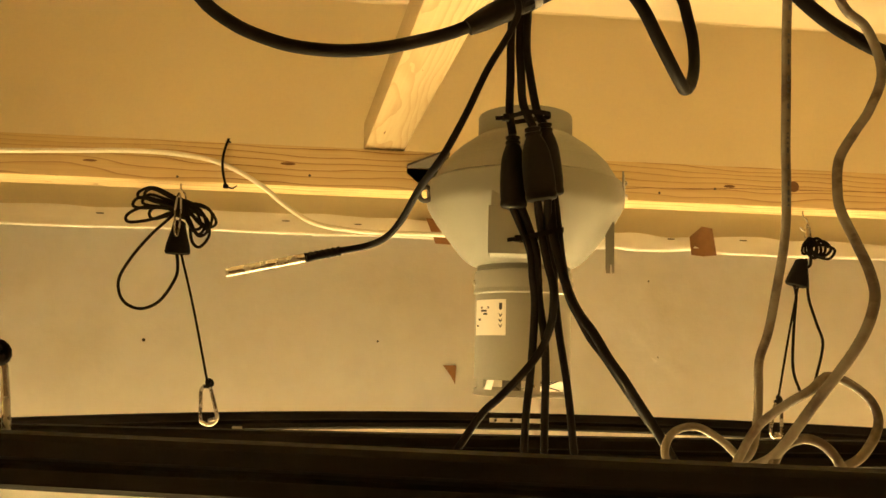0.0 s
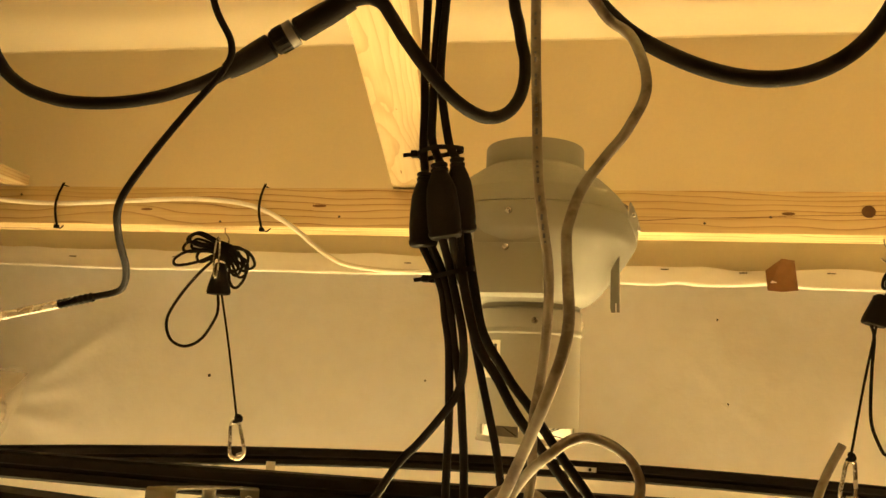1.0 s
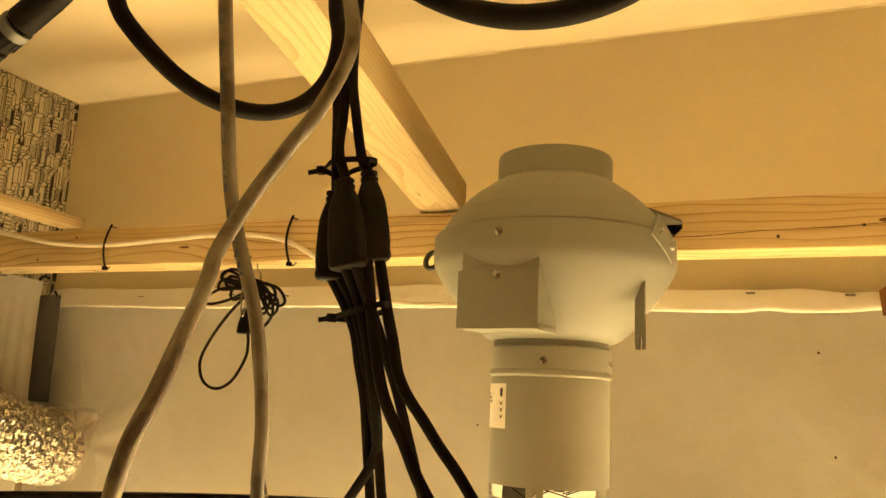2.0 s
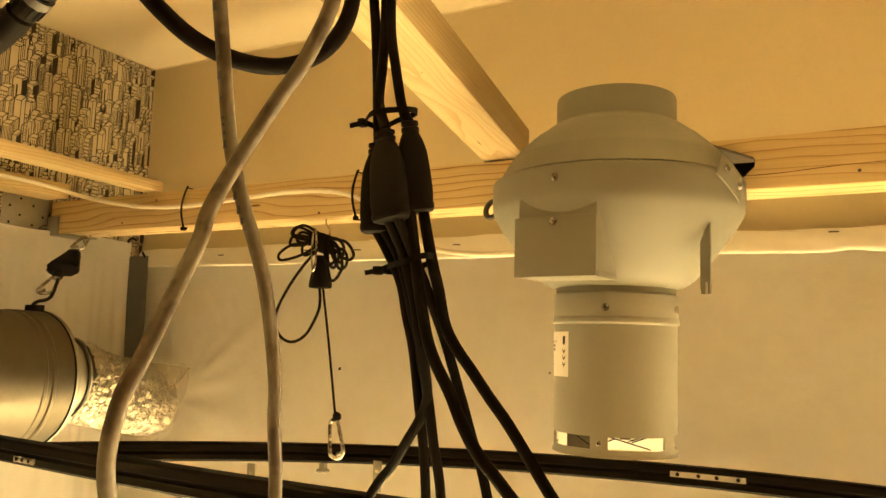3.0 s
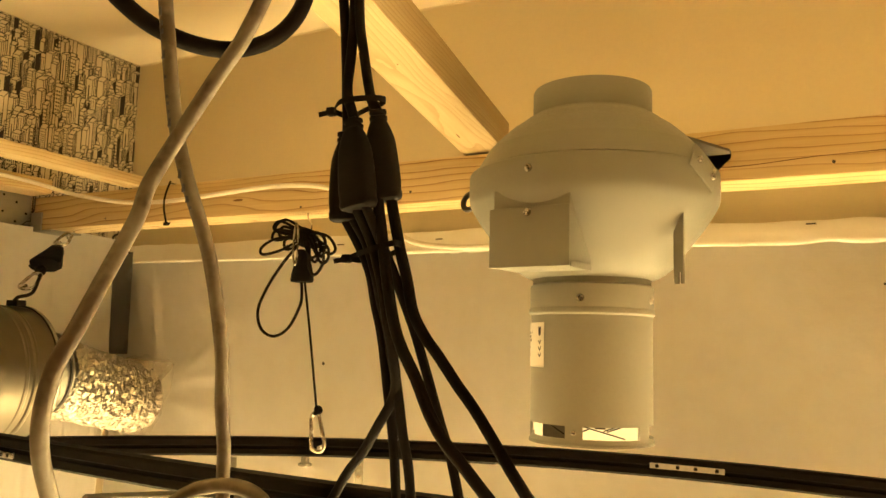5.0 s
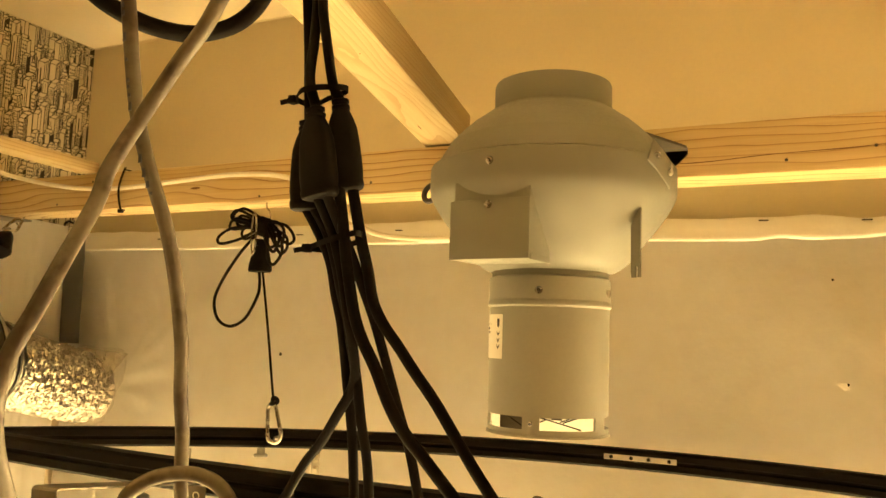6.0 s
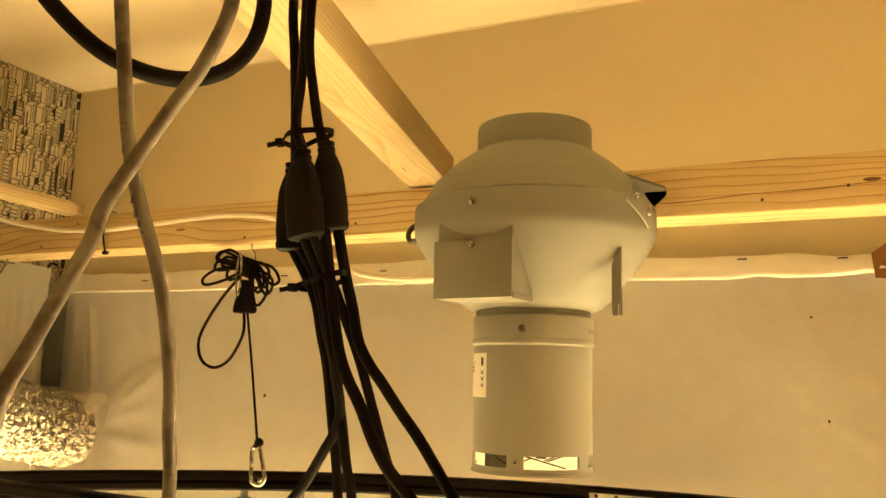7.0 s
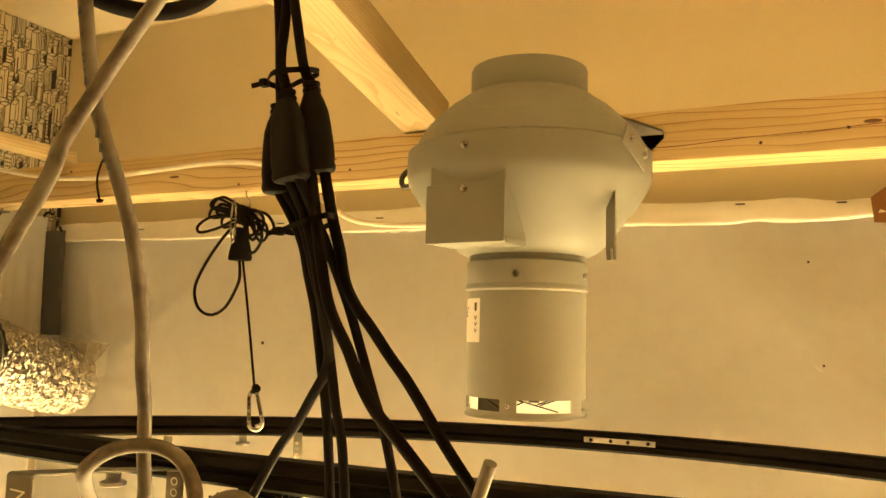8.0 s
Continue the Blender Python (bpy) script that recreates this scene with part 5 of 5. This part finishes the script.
for a, b in zip(rows, rows[1:]):
    shake.faces.new((a[0], b[0], b[1], a[1]))
sub("shake", shake, HOLE, beam, "thin dark shake in the pine")
for x, z, r in ((-0.316, 1.917, 0.0028), (0.06, 1.925, 0.0016), (0.52, 2.04, 0.0016), (0.5345, 1.9105, 0.0018)):
    tagged(part("screw", moved(lathe([(0.0001, 0.0012), (0.5 * r, 0.0012), (r, 0.0)], 12), Matrix.Translation((x, 1.4395, z)) @ pose(0, 0, 0, 90)), DARKSTEEL), "small dark screw through the white sheeting", "screw", "sheet screws")

cord("wire_end", [(-0.853, 1.446, 2.128), (-0.852, 1.436, 2.142), (-0.846, 1.431, 2.151), (-0.832, 1.427, 2.157), (-0.818, 1.428, 2.153)], 0.0022, RUBBER, "short black wire end curling out behind the sheet corner", "wire", "", 8, 6)
cord("wire_end", [(-0.803, 1.442, 2.117), (-0.804, 1.436, 2.124), (-0.806, 1.434, 2.130)], 0.0020, RUBBER, "tiny black wire stub above the duct tape", "wire", "", 8, 4)
flat_patch("torn_flap", [(0.5225, 1.4385, 1.9115), (0.5335, 1.4375, 1.9125), (0.5345, 1.4365, 1.9045), (0.5300, 1.4375, 1.9025)], FILM, "small torn flap of white sheeting beside a hole", "torn sheet")


def joist_hanger():
    ob = thing("joist_hanger", (-0.857, 1.23, 2.18), "galvanised perforated joist hanger at the end of the beam", "hanger")
    plate = sub("plate", block(-0.8585, -0.8560, 1.165, 1.255, 2.140, 2.218, 0.0006), GALV, ob)
    sub("seat", block(-0.8560, -0.826, 1.2555, 1.2585, 2.140, 2.175, 0.0006), GALV, ob)
    sub("base", block(-0.8560, -0.800, 1.2585, 1.3225, 2.1395, 2.1425, 0.0006), GALV, ob)
    for y, z in ((1.18, 2.155), (1.18, 2.185), (1.20, 2.170), (1.20, 2.200), (1.225, 2.155), (1.225, 2.19), (1.245, 2.172)):
        sub("nail_hole", moved(lathe([(0.0001, 0.0004), (0.0023, 0.0003)], 10), Matrix.Translation((-0.8560, y, z)) @ pose(0, 0, 0, 0, 90)), BLACKMETAL, plate)


joist_hanger()


# ---- skyline print on the side wall ----
def skyline():
    rng = random.Random(7)
    fill, ink = bmesh.new(), bmesh.new()
    Y0, Y1, Z0, Z1 = 0.55, 1.478, 2.10, 2.528

    def quad(bm, pts, off):
        bm.faces.new([bm.verts.new((LEFT + off, min(max(y, Y0), Y1), min(max(z, Z0), Z1))) for y, z in pts])

    def line(y0, z0, y1, z1, w, off):
        d = Vector((y1 - y0, z1 - z0))
        if d.length < 1e-5:
            return
        s = Vector((-d.y, d.x)).normalized() * w / 2
        quad(ink, [(y0 - s.x, z0 - s.y), (y1 - s.x, z1 - s.y), (y1 + s.x, z1 + s.y), (y0 + s.x, z0 + s.y)], off)

    row, z = 0, 2.505
    while z > 1.99:
        off = 0.0006 + 0.00016 * row
        y = Y0 - rng.random() * 0.03
        while y < Y1:
            w, h = rng.uniform(0.013, 0.027), rng.uniform(0.024, 0.078)
            side = w * rng.uniform(0.3, 0.48)
            sk = rng.uniform(0.005, 0.011)
            zb = z - rng.uniform(0, 0.02)
            zt = zb + h
            e, lw = off + 0.00008, 0.0013
            if zt + 0.03 > Z0 and zb < Z1:
                # front face, side face and roof of one tower, seen from above
                f0, f1, s1 = y, y + w - side, y + w
                quad(fill, [(f0, zb), (f1, zb), (f1, zt), (f0, zt)], off)
                quad(fill, [(f1, zb), (s1, zb), (s1, zt + sk), (f1, zt)], off)
                roof = [(f0, zt), (f1, zt), (s1, zt + sk), (f0 + side, zt + sk)]
                quad(fill, roof, off)
                for a, b in zip(roof, roof[1:] + roof[:1]):
                    line(*a, *b, lw, e)
                for x, top in ((f0, zt), (f1, zt), (s1, zt + sk)):
                    line(x, zb, x, top, lw, e)
                kind, fw = rng.random(), f1 - f0
                if kind < 0.22:
                    k = zt - 0.006
                    while k > zb:
                        line(f0 + fw * 0.12, k, f0 + fw * 0.88, k, 0.0011, e)
                        k -= rng.choice((0.0038, 0.005))
                elif kind < 0.40:
                    m = rng.choice((3, 4, 5))
                    for q in range(1, m):
                        line(f0 + fw * q / m, zb, f0 + fw * q / m, zt - 0.004, 0.0010, e)
                elif kind < 0.55:
                    k = zt - 0.007
                    while k > zb:
                        for q in (0.14, 0.42, 0.70):
                            quad(ink, [(f0 + fw * q, k), (f0 + fw * (q + 0.17), k), (f0 + fw * (q + 0.17), k - 0.0034), (f0 + fw * q, k - 0.0034)], e)
                        k -= 0.0072
                elif kind < 0.66:
                    quad(ink, [(f0 + fw * 0.38, zb), (f0 + fw * 0.56, zb), (f0 + fw * 0.56, zt - 0.012), (f0 + fw * 0.38, zt - 0.012)], e)
                    line(f0 + side * 0.5, zt + sk * 0.5, f0 + side * 0.5, zt + sk + 0.016, 0.0012, e)
                elif kind < 0.76:
                    # a stepped top
                    mid = (f0 + s1) / 2
                    for q, u in ((0.34, 0.006), (0.2, 0.013), (0.08, 0.021)):
                        top = [(mid - w * q, zt + sk * 0.5 + u - 0.006), (mid + w * q, zt + sk * 0.5 + u - 0.006), (mid + w * q, zt + sk * 0.5 + u), (mid - w * q, zt + sk * 0.5 + u)]
                        quad(fill, top, e + 0.00001)
                        for a, b in zip(top, top[1:] + top[:1]):
                            line(*a, *b, 0.0010, e + 0.00003)
                shade_side = rng.random()
                if shade_side < 0.35:
                    k = zt - 0.003
                    while k > zb:
                        line(f1, k, s1, k + sk, 0.0010, e)
                        k -= 0.0042
                elif shade_side < 0.62:
                    for q in (0.35, 0.68):
                        line(f1 + side * q, zb, f1 + side * q, zt + sk * q, 0.0013, e)
                elif shade_side < 0.80:
                    quad(ink, [(f1, zb), (s1, zb), (s1, zt + sk - 0.003), (f1, zt - 0.003)], e)
            y += w * rng.uniform(0.72, 1.0)
        row += 1
        z -= 0.020
    wall = bpy.data.objects["wall_west"]
    part("printed_paper", fill, PAPER, wall)
    part("printed_lines", ink, INK, wall, "black line drawing of crowded tower blocks")


skyline()
